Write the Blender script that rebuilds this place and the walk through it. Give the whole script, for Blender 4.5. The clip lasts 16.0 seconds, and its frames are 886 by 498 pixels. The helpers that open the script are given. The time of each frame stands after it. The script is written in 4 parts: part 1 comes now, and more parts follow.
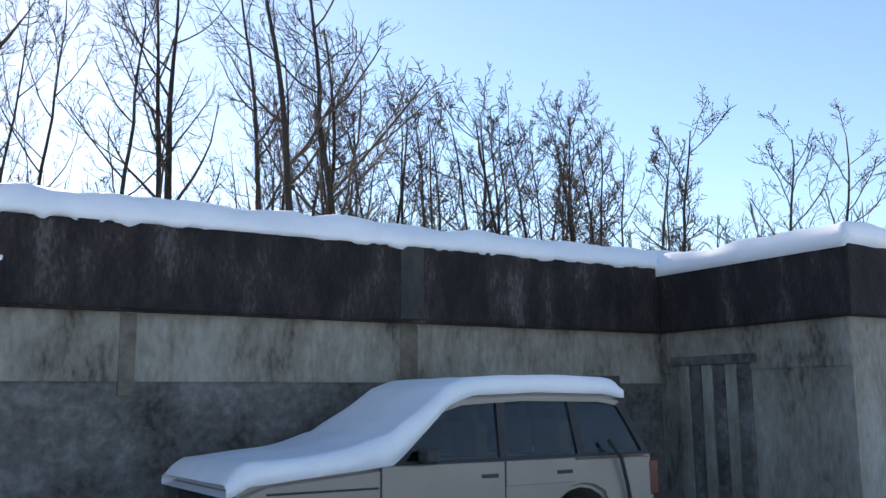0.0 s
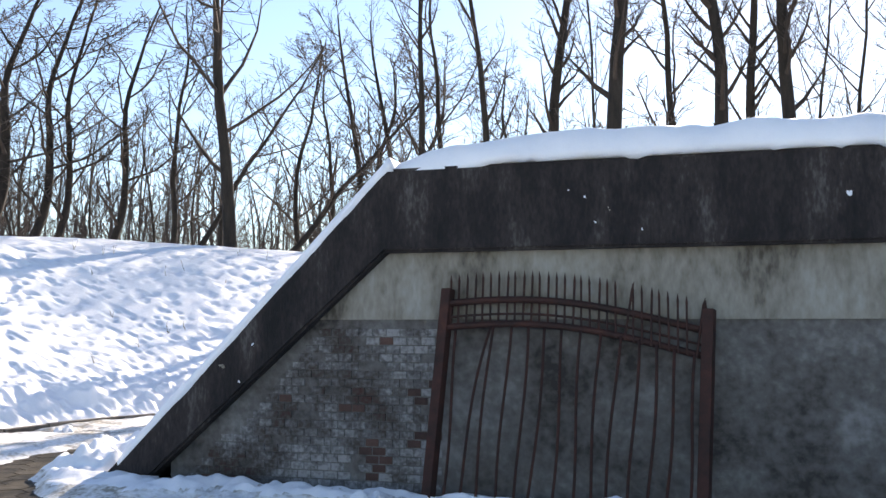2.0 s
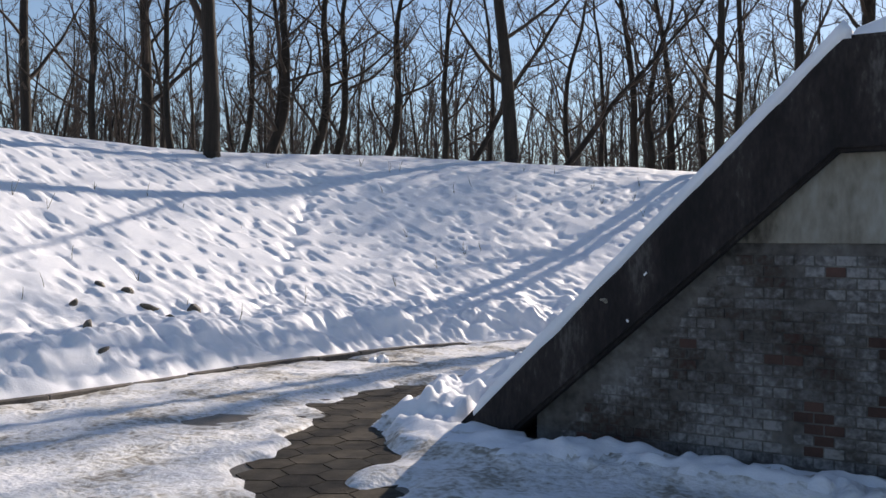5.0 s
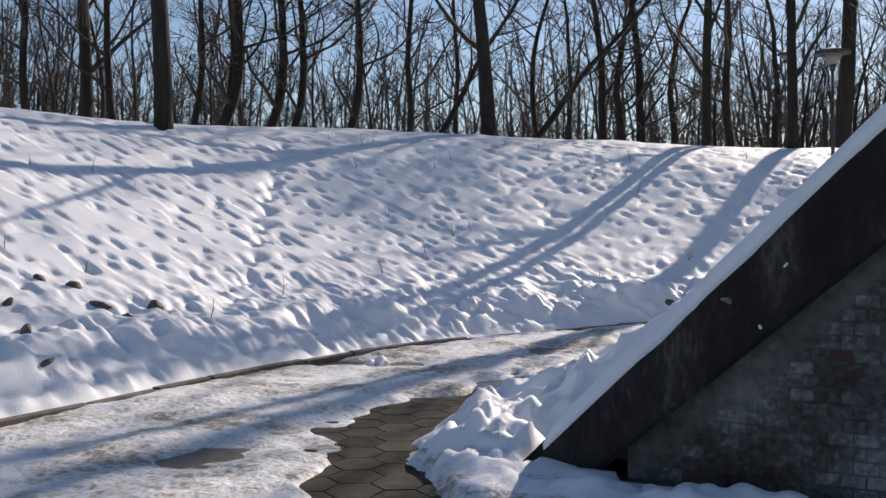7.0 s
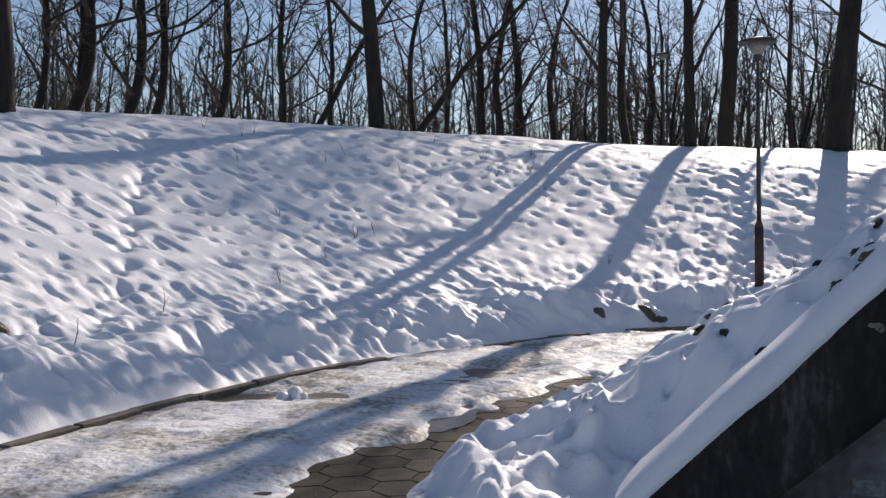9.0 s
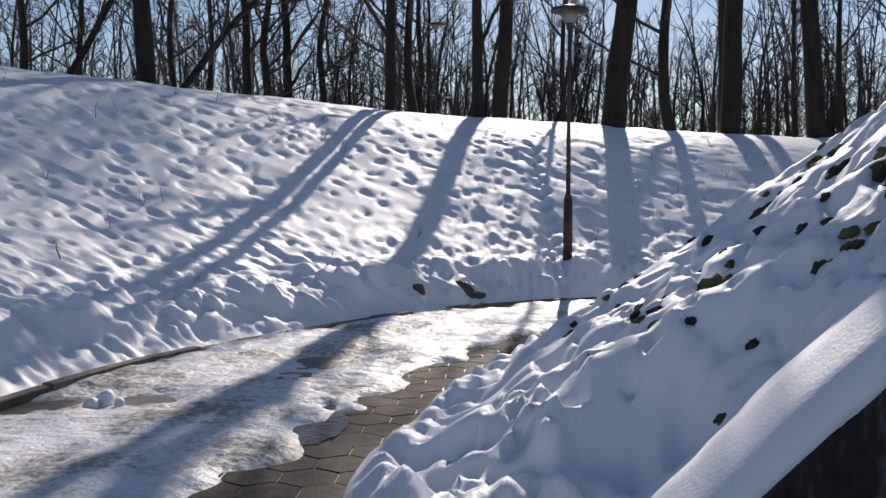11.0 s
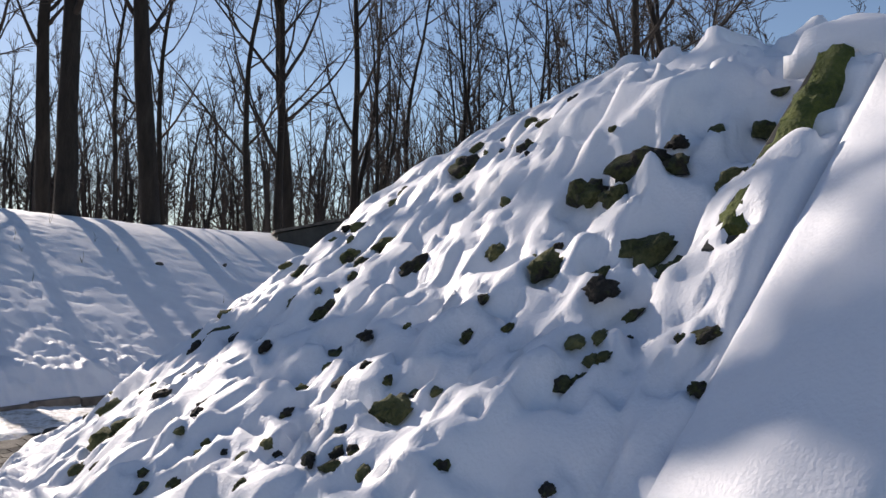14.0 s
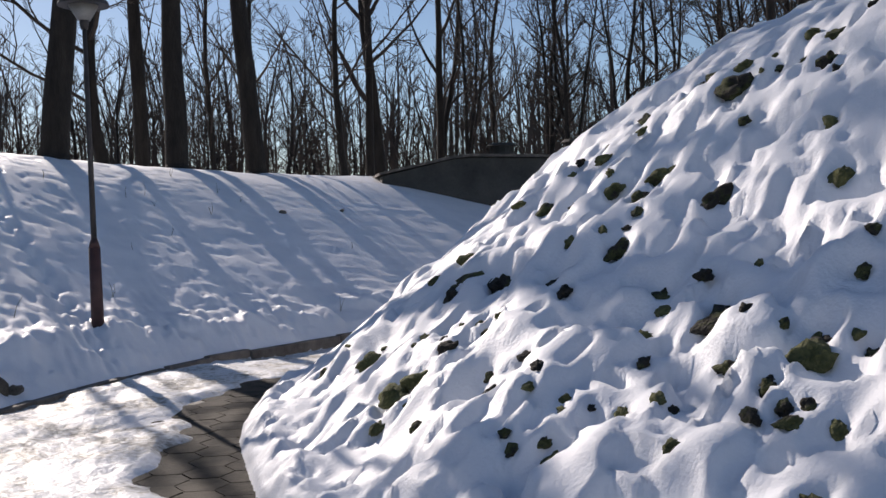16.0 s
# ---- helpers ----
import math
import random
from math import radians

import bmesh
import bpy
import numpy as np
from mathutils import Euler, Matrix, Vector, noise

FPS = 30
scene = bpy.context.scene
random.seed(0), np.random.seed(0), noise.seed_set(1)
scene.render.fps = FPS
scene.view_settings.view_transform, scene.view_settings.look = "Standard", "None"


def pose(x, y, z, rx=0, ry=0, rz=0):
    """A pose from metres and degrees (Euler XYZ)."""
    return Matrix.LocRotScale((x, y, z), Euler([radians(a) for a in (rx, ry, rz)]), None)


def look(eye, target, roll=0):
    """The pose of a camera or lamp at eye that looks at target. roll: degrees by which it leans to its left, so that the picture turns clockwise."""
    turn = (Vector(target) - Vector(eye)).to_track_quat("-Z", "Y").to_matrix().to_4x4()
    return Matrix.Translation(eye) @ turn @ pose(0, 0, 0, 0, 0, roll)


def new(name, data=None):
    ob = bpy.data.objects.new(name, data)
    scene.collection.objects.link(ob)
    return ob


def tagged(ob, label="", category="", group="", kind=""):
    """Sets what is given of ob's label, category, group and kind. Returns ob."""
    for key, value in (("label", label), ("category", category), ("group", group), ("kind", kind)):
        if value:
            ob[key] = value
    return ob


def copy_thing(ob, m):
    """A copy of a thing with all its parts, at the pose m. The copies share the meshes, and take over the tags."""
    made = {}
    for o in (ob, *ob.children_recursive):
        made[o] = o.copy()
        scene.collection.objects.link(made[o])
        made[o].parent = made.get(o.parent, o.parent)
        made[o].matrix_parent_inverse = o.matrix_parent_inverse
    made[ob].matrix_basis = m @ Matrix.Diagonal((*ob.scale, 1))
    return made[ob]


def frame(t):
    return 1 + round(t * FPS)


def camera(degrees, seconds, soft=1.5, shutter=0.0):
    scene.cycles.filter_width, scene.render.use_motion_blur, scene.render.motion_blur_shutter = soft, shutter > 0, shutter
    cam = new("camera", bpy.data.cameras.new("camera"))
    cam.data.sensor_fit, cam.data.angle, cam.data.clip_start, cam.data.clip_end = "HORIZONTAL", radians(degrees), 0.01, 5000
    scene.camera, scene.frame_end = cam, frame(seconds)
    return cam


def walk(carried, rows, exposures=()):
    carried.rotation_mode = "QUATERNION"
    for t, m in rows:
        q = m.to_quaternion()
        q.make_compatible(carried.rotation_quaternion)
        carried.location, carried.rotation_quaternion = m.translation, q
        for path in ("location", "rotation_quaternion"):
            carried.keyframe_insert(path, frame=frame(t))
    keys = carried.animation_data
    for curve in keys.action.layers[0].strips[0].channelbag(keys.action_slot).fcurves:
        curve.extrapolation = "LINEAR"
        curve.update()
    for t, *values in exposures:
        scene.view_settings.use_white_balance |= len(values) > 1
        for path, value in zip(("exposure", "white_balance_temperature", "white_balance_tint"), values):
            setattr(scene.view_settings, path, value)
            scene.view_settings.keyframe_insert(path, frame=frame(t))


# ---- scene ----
cam = camera(50.5, 16.0)
PATH = [
    (0, (6.256, -4.55, 1.507), (7.296, -2.873, 1.833), -0.6),
    (0.5, (6.326, -4.747, 1.642), (6.892, -2.849, 1.92), -1.4),
    (1, (6.594, -4.402, 1.652), (6.595, -2.419, 1.913), -0.9),
    (1.5, (6.47, -4.529, 1.692), (6.067, -2.58, 1.89), 0.8),
    (2, (6.066, -4.197, 1.691), (5.52, -2.28, 1.855), 0.0),
    (2.5, (5.718, -4.129, 1.655), (4.993, -2.27, 1.796), 0.0),
    (3, (5.379, -3.691, 1.656), (4.445, -1.93, 1.819), 0.6),
    (3.5, (5.037, -3.425, 1.66), (4.006, -1.714, 1.758), 0.3),
    (4, (4.538, -3.161, 1.631), (3.568, -1.413, 1.651), 1.4),
    (4.5, (4.235, -2.927, 1.678), (3.217, -1.205, 1.671), 0.4),
    (6.8, (2.206, -1.423, 1.778), (1.29, 0.355, 1.74), -0.1),
    (7, (2.103, -1.282, 1.766), (1.197, 0.501, 1.712), -0.2),
    (7.5, (1.738, -0.849, 1.794), (0.802, 0.916, 1.712), 0.2),
    (8, (1.213, -0.595, 1.792), (0.446, 1.25, 1.713), 0.8),
    (8.5, (0.831, -0.138, 1.764), (0.127, 1.734, 1.71), -0.5),
    (10.8, (-0.798, 1.321, 1.684), (-0.93, 3.314, 1.591), 1.5),
    (11, (-0.878, 1.416, 1.704), (-0.965, 3.411, 1.594), 0.6),
    (11.5, (-1.289, 1.717, 1.783), (-1.167, 3.71, 1.682), 0.9),
    (12, (-1.399, 2.262, 1.744), (-1.07, 4.234, 1.692), 4.5),
    (12.5, (-1.527, 2.708, 1.722), (-0.836, 4.585, 1.728), 4.1),
    (13, (-1.748, 3.055, 1.744), (-0.747, 4.784, 1.84), 1.3),
    (13.5, (-1.964, 3.366, 1.742), (-0.804, 4.989, 1.887), 3.7),
    (14, (-2.372, 3.623, 1.77), (-1.075, 5.143, 1.861), 1.0),
    (14.5, (-2.743, 3.869, 1.825), (-1.446, 5.39, 1.891), 0.5),
    (15, (-3.012, 4.233, 1.839), (-1.764, 5.795, 1.883), 1.3),
    (15.5, (-3.23, 4.584, 1.858), (-1.963, 6.131, 1.841), 0.1),
    (16, (-3.35, 5.067, 1.792), (-2.145, 6.662, 1.751), -1.7),
]
walk(cam, [(t, look(e, g, r)) for t, e, g, r in PATH],
     exposures=[(0, 1.55, 6850, 14), (1, 1.8, 7100, 15), (1.5, 2.05, 7500, 16), (2, 1.75, 7450, 16), (2.5, 1.5, 7400, 16), (3.5, 0.98, 7300, 17), (4.5, 0.76, 7200, 17), (8.5, 0.33, 7100, 18), (11, 0.15, 6800, 18), (12, -0.06, 6600, 18), (14, 0.41, 6950, 18), (16, 0.25, 6850, 18)])

# ---- light ----
SUN_EL, SUN_AZ = 24.3, 6.0
world = bpy.data.worlds.new("winter_sky")
scene.world = world
world.use_nodes = True
sky = world.node_tree.nodes.new("ShaderNodeTexSky")
sky.sky_type = "NISHITA"
sky.sun_disc = False
sky.sun_elevation = radians(SUN_EL)
sky.sun_rotation = radians(SUN_AZ)
sky.air_density, sky.dust_density, sky.ozone_density = 1.0, 0.1, 3.2
bg = world.node_tree.nodes["Background"]
world.node_tree.links.new(sky.outputs[0], bg.inputs[0])
bg.inputs[1].default_value = 0.076
sun_data = bpy.data.lights.new("sun", "SUN")
sun_data.energy, sun_data.angle, sun_data.color = 3.9, radians(0.5), (1.0, 0.95, 0.87)
sun = new("sun", sun_data)
SUN_DIR = Vector((math.sin(radians(SUN_AZ)) * math.cos(radians(SUN_EL)), math.cos(radians(SUN_AZ)) * math.cos(radians(SUN_EL)), math.sin(radians(SUN_EL))))
sun.matrix_world = look(SUN_DIR * 60, (0, 0, 0))


# ---- materials ----
def material(name, stops, scale=4.0, rough=0.8, bump=0.3, bump_scale=40.0, metal=0.0, distance=0.02, coord="Object", stretch=(1, 1, 1), fine=0.25, random_value=0.0, spec=0.5):
    """A surface whose colour runs through the given stops by noise at two scales, with relief."""
    m = bpy.data.materials.new(name)
    m.use_nodes = True
    n, l = m.node_tree.nodes, m.node_tree.links
    b = n["Principled BSDF"]
    tc = n.new("ShaderNodeTexCoord")
    mp = n.new("ShaderNodeMapping")
    mp.inputs["Scale"].default_value = stretch
    if coord == "World":
        l.new(n.new("ShaderNodeNewGeometry").outputs["Position"], mp.inputs[0])
    else:
        l.new(tc.outputs[coord], mp.inputs[0])
    n1 = n.new("ShaderNodeTexNoise")
    n1.inputs["Scale"].default_value, n1.inputs["Detail"].default_value, n1.inputs["Roughness"].default_value = scale, 6, 0.6
    n2 = n.new("ShaderNodeTexNoise")
    n2.inputs["Scale"].default_value, n2.inputs["Detail"].default_value = bump_scale, 4
    l.new(mp.outputs[0], n1.inputs[0])
    l.new(mp.outputs[0], n2.inputs[0])
    mix = n.new("ShaderNodeMath")
    mix.operation = "MULTIPLY_ADD"
    mix.inputs[1].default_value = fine
    l.new(n2.outputs["Fac"], mix.inputs[0])
    sub = n.new("ShaderNodeMath")
    sub.operation = "SUBTRACT"
    l.new(n1.outputs["Fac"], sub.inputs[0])
    sub.inputs[1].default_value = fine * 0.5
    l.new(sub.outputs[0], mix.inputs[2])
    last = mix.outputs[0]
    if random_value:
        info = n.new("ShaderNodeObjectInfo")
        add = n.new("ShaderNodeMath")
        add.operation = "MULTIPLY_ADD"
        add.inputs[1].default_value = random_value
        l.new(info.outputs["Random"], add.inputs[0])
        l.new(last, add.inputs[2])
        sh = n.new("ShaderNodeMath")
        sh.operation = "SUBTRACT"
        sh.inputs[1].default_value = random_value / 2
        l.new(add.outputs[0], sh.inputs[0])
        last = sh.outputs[0]
    ramp = n.new("ShaderNodeValToRGB")
    e = ramp.color_ramp.elements
    while len(e) < len(stops):
        e.new(0.5)
    for k, (p, c) in enumerate(stops):
        e[k].position, e[k].color = p, (*c, 1)
    l.new(last, ramp.inputs[0])
    l.new(ramp.outputs[0], b.inputs["Base Color"])
    b.inputs["Roughness"].default_value, b.inputs["Metallic"].default_value = rough, metal
    b.inputs["Specular IOR Level"].default_value = spec
    if bump:
        bp = n.new("ShaderNodeBump")
        bp.inputs["Strength"].default_value, bp.inputs["Distance"].default_value = bump, distance
        l.new(n2.outputs["Fac"], bp.inputs["Height"])
        l.new(bp.outputs[0], b.inputs["Normal"])
    return m


SNOW = material("snow", [(0.3, (0.80, 0.82, 0.86)), (0.6, (0.90, 0.91, 0.93))], 1.3, 0.6, 0.3, 48.0, distance=0.014, fine=0.2)
ROAD_SNOW = material("trodden_snow", [(0.36, (0.30, 0.27, 0.22)), (0.44, (0.58, 0.56, 0.52)), (0.52, (0.76, 0.76, 0.75)), (0.65, (0.86, 0.86, 0.87))], 1.1, 0.58, 0.7, 16.0, distance=0.03, fine=0.55)
PAVER = material("wet_paver", [(0.3, (0.032, 0.027, 0.021)), (0.7, (0.088, 0.074, 0.055))], 5.0, 0.78, 0.7, 60.0, distance=0.01, random_value=0.25, coord="World", spec=0.14)
BEDDING = material("wet_grit", [(0.3, (0.051, 0.043, 0.031)), (0.7, (0.145, 0.123, 0.092))], 6.0, 0.45, 0.6, 60.0, distance=0.012)
KERB = material("kerb_concrete", [(0.3, (0.07, 0.06, 0.05)), (0.7, (0.20, 0.17, 0.14))], 5.0, 0.8, 0.5, 50.0, distance=0.01, random_value=0.2, coord="World")
BAND = material("stained_concrete", [(0.32, (0.006, 0.005, 0.005)), (0.47, (0.016, 0.012, 0.012)), (0.58, (0.032, 0.025, 0.023)), (0.72, (0.1, 0.092, 0.086))], 1.6, 0.9, 0.7, 26.0, distance=0.025, stretch=(1.4, 1.4, 0.5), fine=0.35)
PLASTER = material("lime_plaster", [(0.28, (0.07, 0.06, 0.045)), (0.42, (0.19, 0.172, 0.138)), (0.55, (0.255, 0.238, 0.198)), (0.72, (0.34, 0.33, 0.29))], 1.3, 0.9, 0.5, 14.0, distance=0.02, stretch=(1.3, 1.3, 0.55), fine=0.4)
BRICK = material("limewashed_brick", [(0.25, (0.047, 0.018, 0.013)), (0.38, (0.056, 0.047, 0.04)), (0.5, (0.115, 0.11, 0.106)), (0.64, (0.26, 0.255, 0.25))], 1.5, 0.9, 0.6, 22.0, distance=0.012, random_value=0.12, coord="World", fine=0.5)
RED_BRICK = material("bare_red_brick", [(0.3, (0.045, 0.024, 0.019)), (0.7, (0.1, 0.052, 0.04))], 3.0, 0.9, 0.6, 30.0, distance=0.01, random_value=0.3, coord="World")
MORTAR = material("old_render", [(0.32, (0.04, 0.035, 0.031)), (0.45, (0.092, 0.084, 0.076)), (0.57, (0.128, 0.121, 0.111)), (0.74, (0.211, 0.204, 0.194))], 1.5, 0.95, 0.8, 11.0, distance=0.03, fine=0.5)
BARK = material("bark", [(0.3, (0.013, 0.01, 0.008)), (0.6, (0.031, 0.024, 0.018)), (0.8, (0.047, 0.04, 0.031))], 5.0, 0.95, 0.8, 30.0, distance=0.03, stretch=(1, 1, 0.25))
TWIG = material("twig_bark", [(0.3, (0.03, 0.022, 0.017)), (0.7, (0.066, 0.048, 0.036))], 2.0, 0.9, 0.0, 20.0)
FAR_TWIG = material("far_wood_bark", [(0.3, (0.048, 0.036, 0.029)), (0.7, (0.104, 0.08, 0.064))], 0.3, 0.9, 0.0, 20.0)
IRON = material("rusty_iron", [(0.3, (0.025, 0.013, 0.01)), (0.6, (0.059, 0.021, 0.015)), (0.8, (0.098, 0.035, 0.021))], 6.0, 0.75, 0.4, 60.0, distance=0.005, metal=0.3)
LAMP_STEEL = material("painted_steel", [(0.3, (0.03, 0.026, 0.025)), (0.7, (0.07, 0.06, 0.055))], 5.0, 0.6, 0.2, 50.0, distance=0.004)
LAMP_BASE = material("lamp_base_paint", [(0.3, (0.045, 0.02, 0.018)), (0.7, (0.09, 0.04, 0.035))], 5.0, 0.6, 0.3, 50.0, distance=0.004)
LAMP_GLASS = material("milky_shade", [(0.3, (0.225, 0.21, 0.19)), (0.7, (0.3, 0.285, 0.26))], 5.0, 0.4, 0.0)
ROCK = material("mossy_stone", [(0.25, (0.012, 0.011, 0.009)), (0.42, (0.035, 0.03, 0.022)), (0.5, (0.06, 0.066, 0.022)), (0.72, (0.15, 0.15, 0.06))], 5.0, 0.95, 1.0, 45.0, distance=0.03, random_value=0.3, coord="World")
MOSS = material("moss", [(0.3, (0.035, 0.05, 0.012)), (0.55, (0.09, 0.115, 0.025)), (0.75, (0.15, 0.16, 0.05))], 6.0, 1.0, 1.0, 45.0, distance=0.03)
GRASS = material("dead_grass", [(0.3, (0.12, 0.10, 0.05)), (0.7, (0.28, 0.23, 0.13))], 4.0, 0.9, 0.0)
SHED_CONC = material("dark_concrete", [(0.3, (0.028, 0.028, 0.025)), (0.7, (0.077, 0.074, 0.066))], 0.8, 0.9, 0.4, 10.0, distance=0.02, fine=0.3)
PAINT = material("champagne_paint", [(0.3, (0.225, 0.203, 0.18)), (0.7, (0.261, 0.238, 0.216))], 2.0, 0.35, 0.05, 80.0, distance=0.001, metal=0.2)
TRIM = material("black_plastic", [(0.3, (0.012, 0.012, 0.013)), (0.7, (0.03, 0.03, 0.032))], 6.0, 0.55, 0.1, 80.0, distance=0.002)
RUBBER = material("rubber", [(0.3, (0.015, 0.015, 0.015)), (0.7, (0.03, 0.03, 0.03))], 9.0, 0.85, 0.3, 60.0, distance=0.004)
ALLOY = material("alloy", [(0.3, (0.35, 0.35, 0.36)), (0.7, (0.5, 0.5, 0.5))], 6.0, 0.4, 0.0, metal=0.8)
RED_LENS = material("red_lens", [(0.3, (0.072, 0.005, 0.005)), (0.7, (0.1, 0.008, 0.008))], 6.0, 0.25, 0.0)
SEAT = material("tan_leather", [(0.3, (0.14, 0.07, 0.045)), (0.7, (0.2, 0.11, 0.07))], 6.0, 0.7, 0.0)


def glass_material(name, tint, rough):
    m = bpy.data.materials.new(name)
    m.use_nodes = True
    b = m.node_tree.nodes["Principled BSDF"]
    b.inputs["Base Color"].default_value = (*tint, 1)
    b.inputs["Roughness"].default_value = rough
    b.inputs["Transmission Weight"].default_value = 1.0
    b.inputs["IOR"].default_value = 1.45
    return m


CAR_GLASS = glass_material("tinted_glass", (0.35, 0.4, 0.42), 0.02)
WATER = material("meltwater", [(0.3, (0.05, 0.042, 0.032)), (0.7, (0.09, 0.075, 0.055))], 2.0, 0.09, 0.3, 9.0, distance=0.01, spec=0.6)


# ---- building helpers ----
def mesh_of(name, verts, faces, mat, smooth=False):
    me = bpy.data.meshes.new(name)
    me.from_pydata(verts, [], faces)
    me.materials.append(mat)
    if smooth:
        me.polygons.foreach_set("use_smooth", [True] * len(me.polygons))
    me.update()
    return me


def part(name, bm, mat, parent=None, label="", smooth=False):
    me = bpy.data.meshes.new(name)
    bm.to_mesh(me)
    bm.free()
    me.materials.append(mat)
    if smooth:
        me.polygons.foreach_set("use_smooth", [True] * len(me.polygons))
    ob = new(name, me)
    if parent is not None:
        ob.parent = parent
    return tagged(ob, label)


def child(name, me, parent, label="", at=None):
    ob = new(name, me)
    ob.parent = parent
    if at is not None:
        ob.matrix_basis = at
    return tagged(ob, label)


def box(bm, x0, x1, y0, y1, z0, z1, bevel=0.0, m=None):
    r = bmesh.ops.create_cube(bm, size=1.0)
    vs = r["verts"]
    bmesh.ops.scale(bm, verts=vs, vec=(x1 - x0, y1 - y0, z1 - z0))
    bmesh.ops.translate(bm, verts=vs, vec=((x0 + x1) / 2, (y0 + y1) / 2, (z0 + z1) / 2))
    if m is not None:
        bmesh.ops.transform(bm, verts=vs, matrix=m)
    if bevel:
        es = list({e for v in vs for e in v.link_edges})
        bmesh.ops.bevel(bm, geom=es, offset=bevel, segments=2, affect="EDGES", profile=0.5)


def prism(bm, poly, y0, y1):
    """A solid from a polygon of (x, z) pushed from y0 to y1."""
    a = [bm.verts.new((x, y0, z)) for x, z in poly]
    b = [bm.verts.new((x, y1, z)) for x, z in poly]
    bm.faces.new(a)
    bm.faces.new(b[::-1])
    for i in range(len(poly)):
        j = (i + 1) % len(poly)
        bm.faces.new((a[j], a[i], b[i], b[j]))
    bmesh.ops.recalc_face_normals(bm, faces=bm.faces[:])


def tube(vs, fs, pts, radii, n):
    """Adds a tapering tube along pts to the vertex and face lists."""
    base = len(vs)
    for k, p in enumerate(pts):
        d = (pts[min(k + 1, len(pts) - 1)] - pts[max(k - 1, 0)])
        d = d.normalized() if d.length > 1e-6 else Vector((0, 0, 1))
        u = d.cross(Vector((0.31, 0.95, 0.07)))
        if u.length < 0.1:
            u = d.cross(Vector((1, 0, 0)))
        u.normalize()
        w = d.cross(u)
        for i in range(n):
            a = 2 * math.pi * i / n
            vs.append(p + (u * math.cos(a) + w * math.sin(a)) * radii[k])
    for k in range(len(pts) - 1):
        for i in range(n):
            j = (i + 1) % n
            fs.append((base + k * n + i, base + k * n + j, base + (k + 1) * n + j, base + (k + 1) * n + i))
    fs.append(tuple(base + (len(pts) - 1) * n + i for i in range(n)))


def rod(bm, a, b, r, n=8, r2=None):
    a, b = Vector(a), Vector(b)
    d = b - a
    m = Matrix.Translation((a + b) / 2) @ d.to_track_quat("Z", "Y").to_matrix().to_4x4()
    bmesh.ops.create_cone(bm, cap_ends=True, segments=n, radius1=r, radius2=r if r2 is None else r2, depth=d.length, matrix=m)


# ---- the ground ----
KERB_LINE = [(-9.5, -12), (-7.0, -5), (-5.7, 0), (-5.05, 4.0), (-4.95, 6.0), (-4.85, 7.5), (-4.6, 9.2), (-4.2, 10.7), (-3.65, 12.0), (-2.8, 13.4), (-1.9, 14.7), (-0.8, 15.9),
             (0.5, 16.9), (2.0, 17.8), (3.9, 18.5), (8.0, 19.8), (13, 21.5), (20, 23), (30, 23), (42, 19), (60, 5)]
TOE_LINE = [(-0.2, 4.2), (-1.1, 5.2), (-1.6, 6.2), (-1.62, 7.0), (-1.42, 8.0), (-1.2, 9.1), (-0.75, 10.4), (-0.3, 11.6), (0.3, 13.0), (1.5, 14.6), (3.0, 15.7), (5.0, 16.5), (9, 17.2),
            (15, 17.6), (24, 17), (32, 12), (38, 2), (40, -20)]
BARE_LINE = [(2.2, -1.0), (1.0, 0.9), (0.0, 2.2), (-0.75, 3.4), (-1.4, 4.5), (-1.88, 5.6), (-2.0, 6.6), (-1.82, 7.6), (-1.58, 8.8), (-1.18, 10.2), (-0.72, 11.5), (-0.12, 12.8), (0.78, 14.1), (1.9, 15.2)]


def smooth_line(points, step=0.25):
    p = [Vector((*q, 0)) for q in points]
    p = [p[0] * 2 - p[1]] + p + [p[-1] * 2 - p[-2]]
    out = []
    for a, b, c, d in zip(p, p[1:], p[2:], p[3:]):
        n = max(2, int((c - b).length / step))
        for i in range(n):
            t = i / n
            out.append(0.5 * ((2 * b) + (c - a) * t + (2 * a - 5 * b + 4 * c - d) * t * t + (3 * b - a - 3 * c + d) * t ** 3))
    return np.array([(q.x, q.y) for q in out + [p[-2]]])


def side_distance(x, y, line):
    """Distance to the line, positive on its left as one goes along it."""
    a, b = line[:-1], line[1:]
    best = np.full(x.shape, 1e9)
    sign = np.ones(x.shape)
    for (ax, ay), (bx, by) in zip(a, b):
        dx, dy = bx - ax, by - ay
        t = np.clip(((x - ax) * dx + (y - ay) * dy) / (dx * dx + dy * dy), 0, 1)
        px, py = x - ax - t * dx, y - ay - t * dy
        d = np.hypot(px, py)
        near = d < best
        best = np.where(near, d, best)
        sign = np.where(near, np.sign(dx * py - dy * px + 1e-12), sign)
    return best * sign


KERB_CURVE, TOE_CURVE, BARE_CURVE = smooth_line(KERB_LINE, 0.5), smooth_line(TOE_LINE, 0.5), smooth_line(BARE_LINE, 0.5)


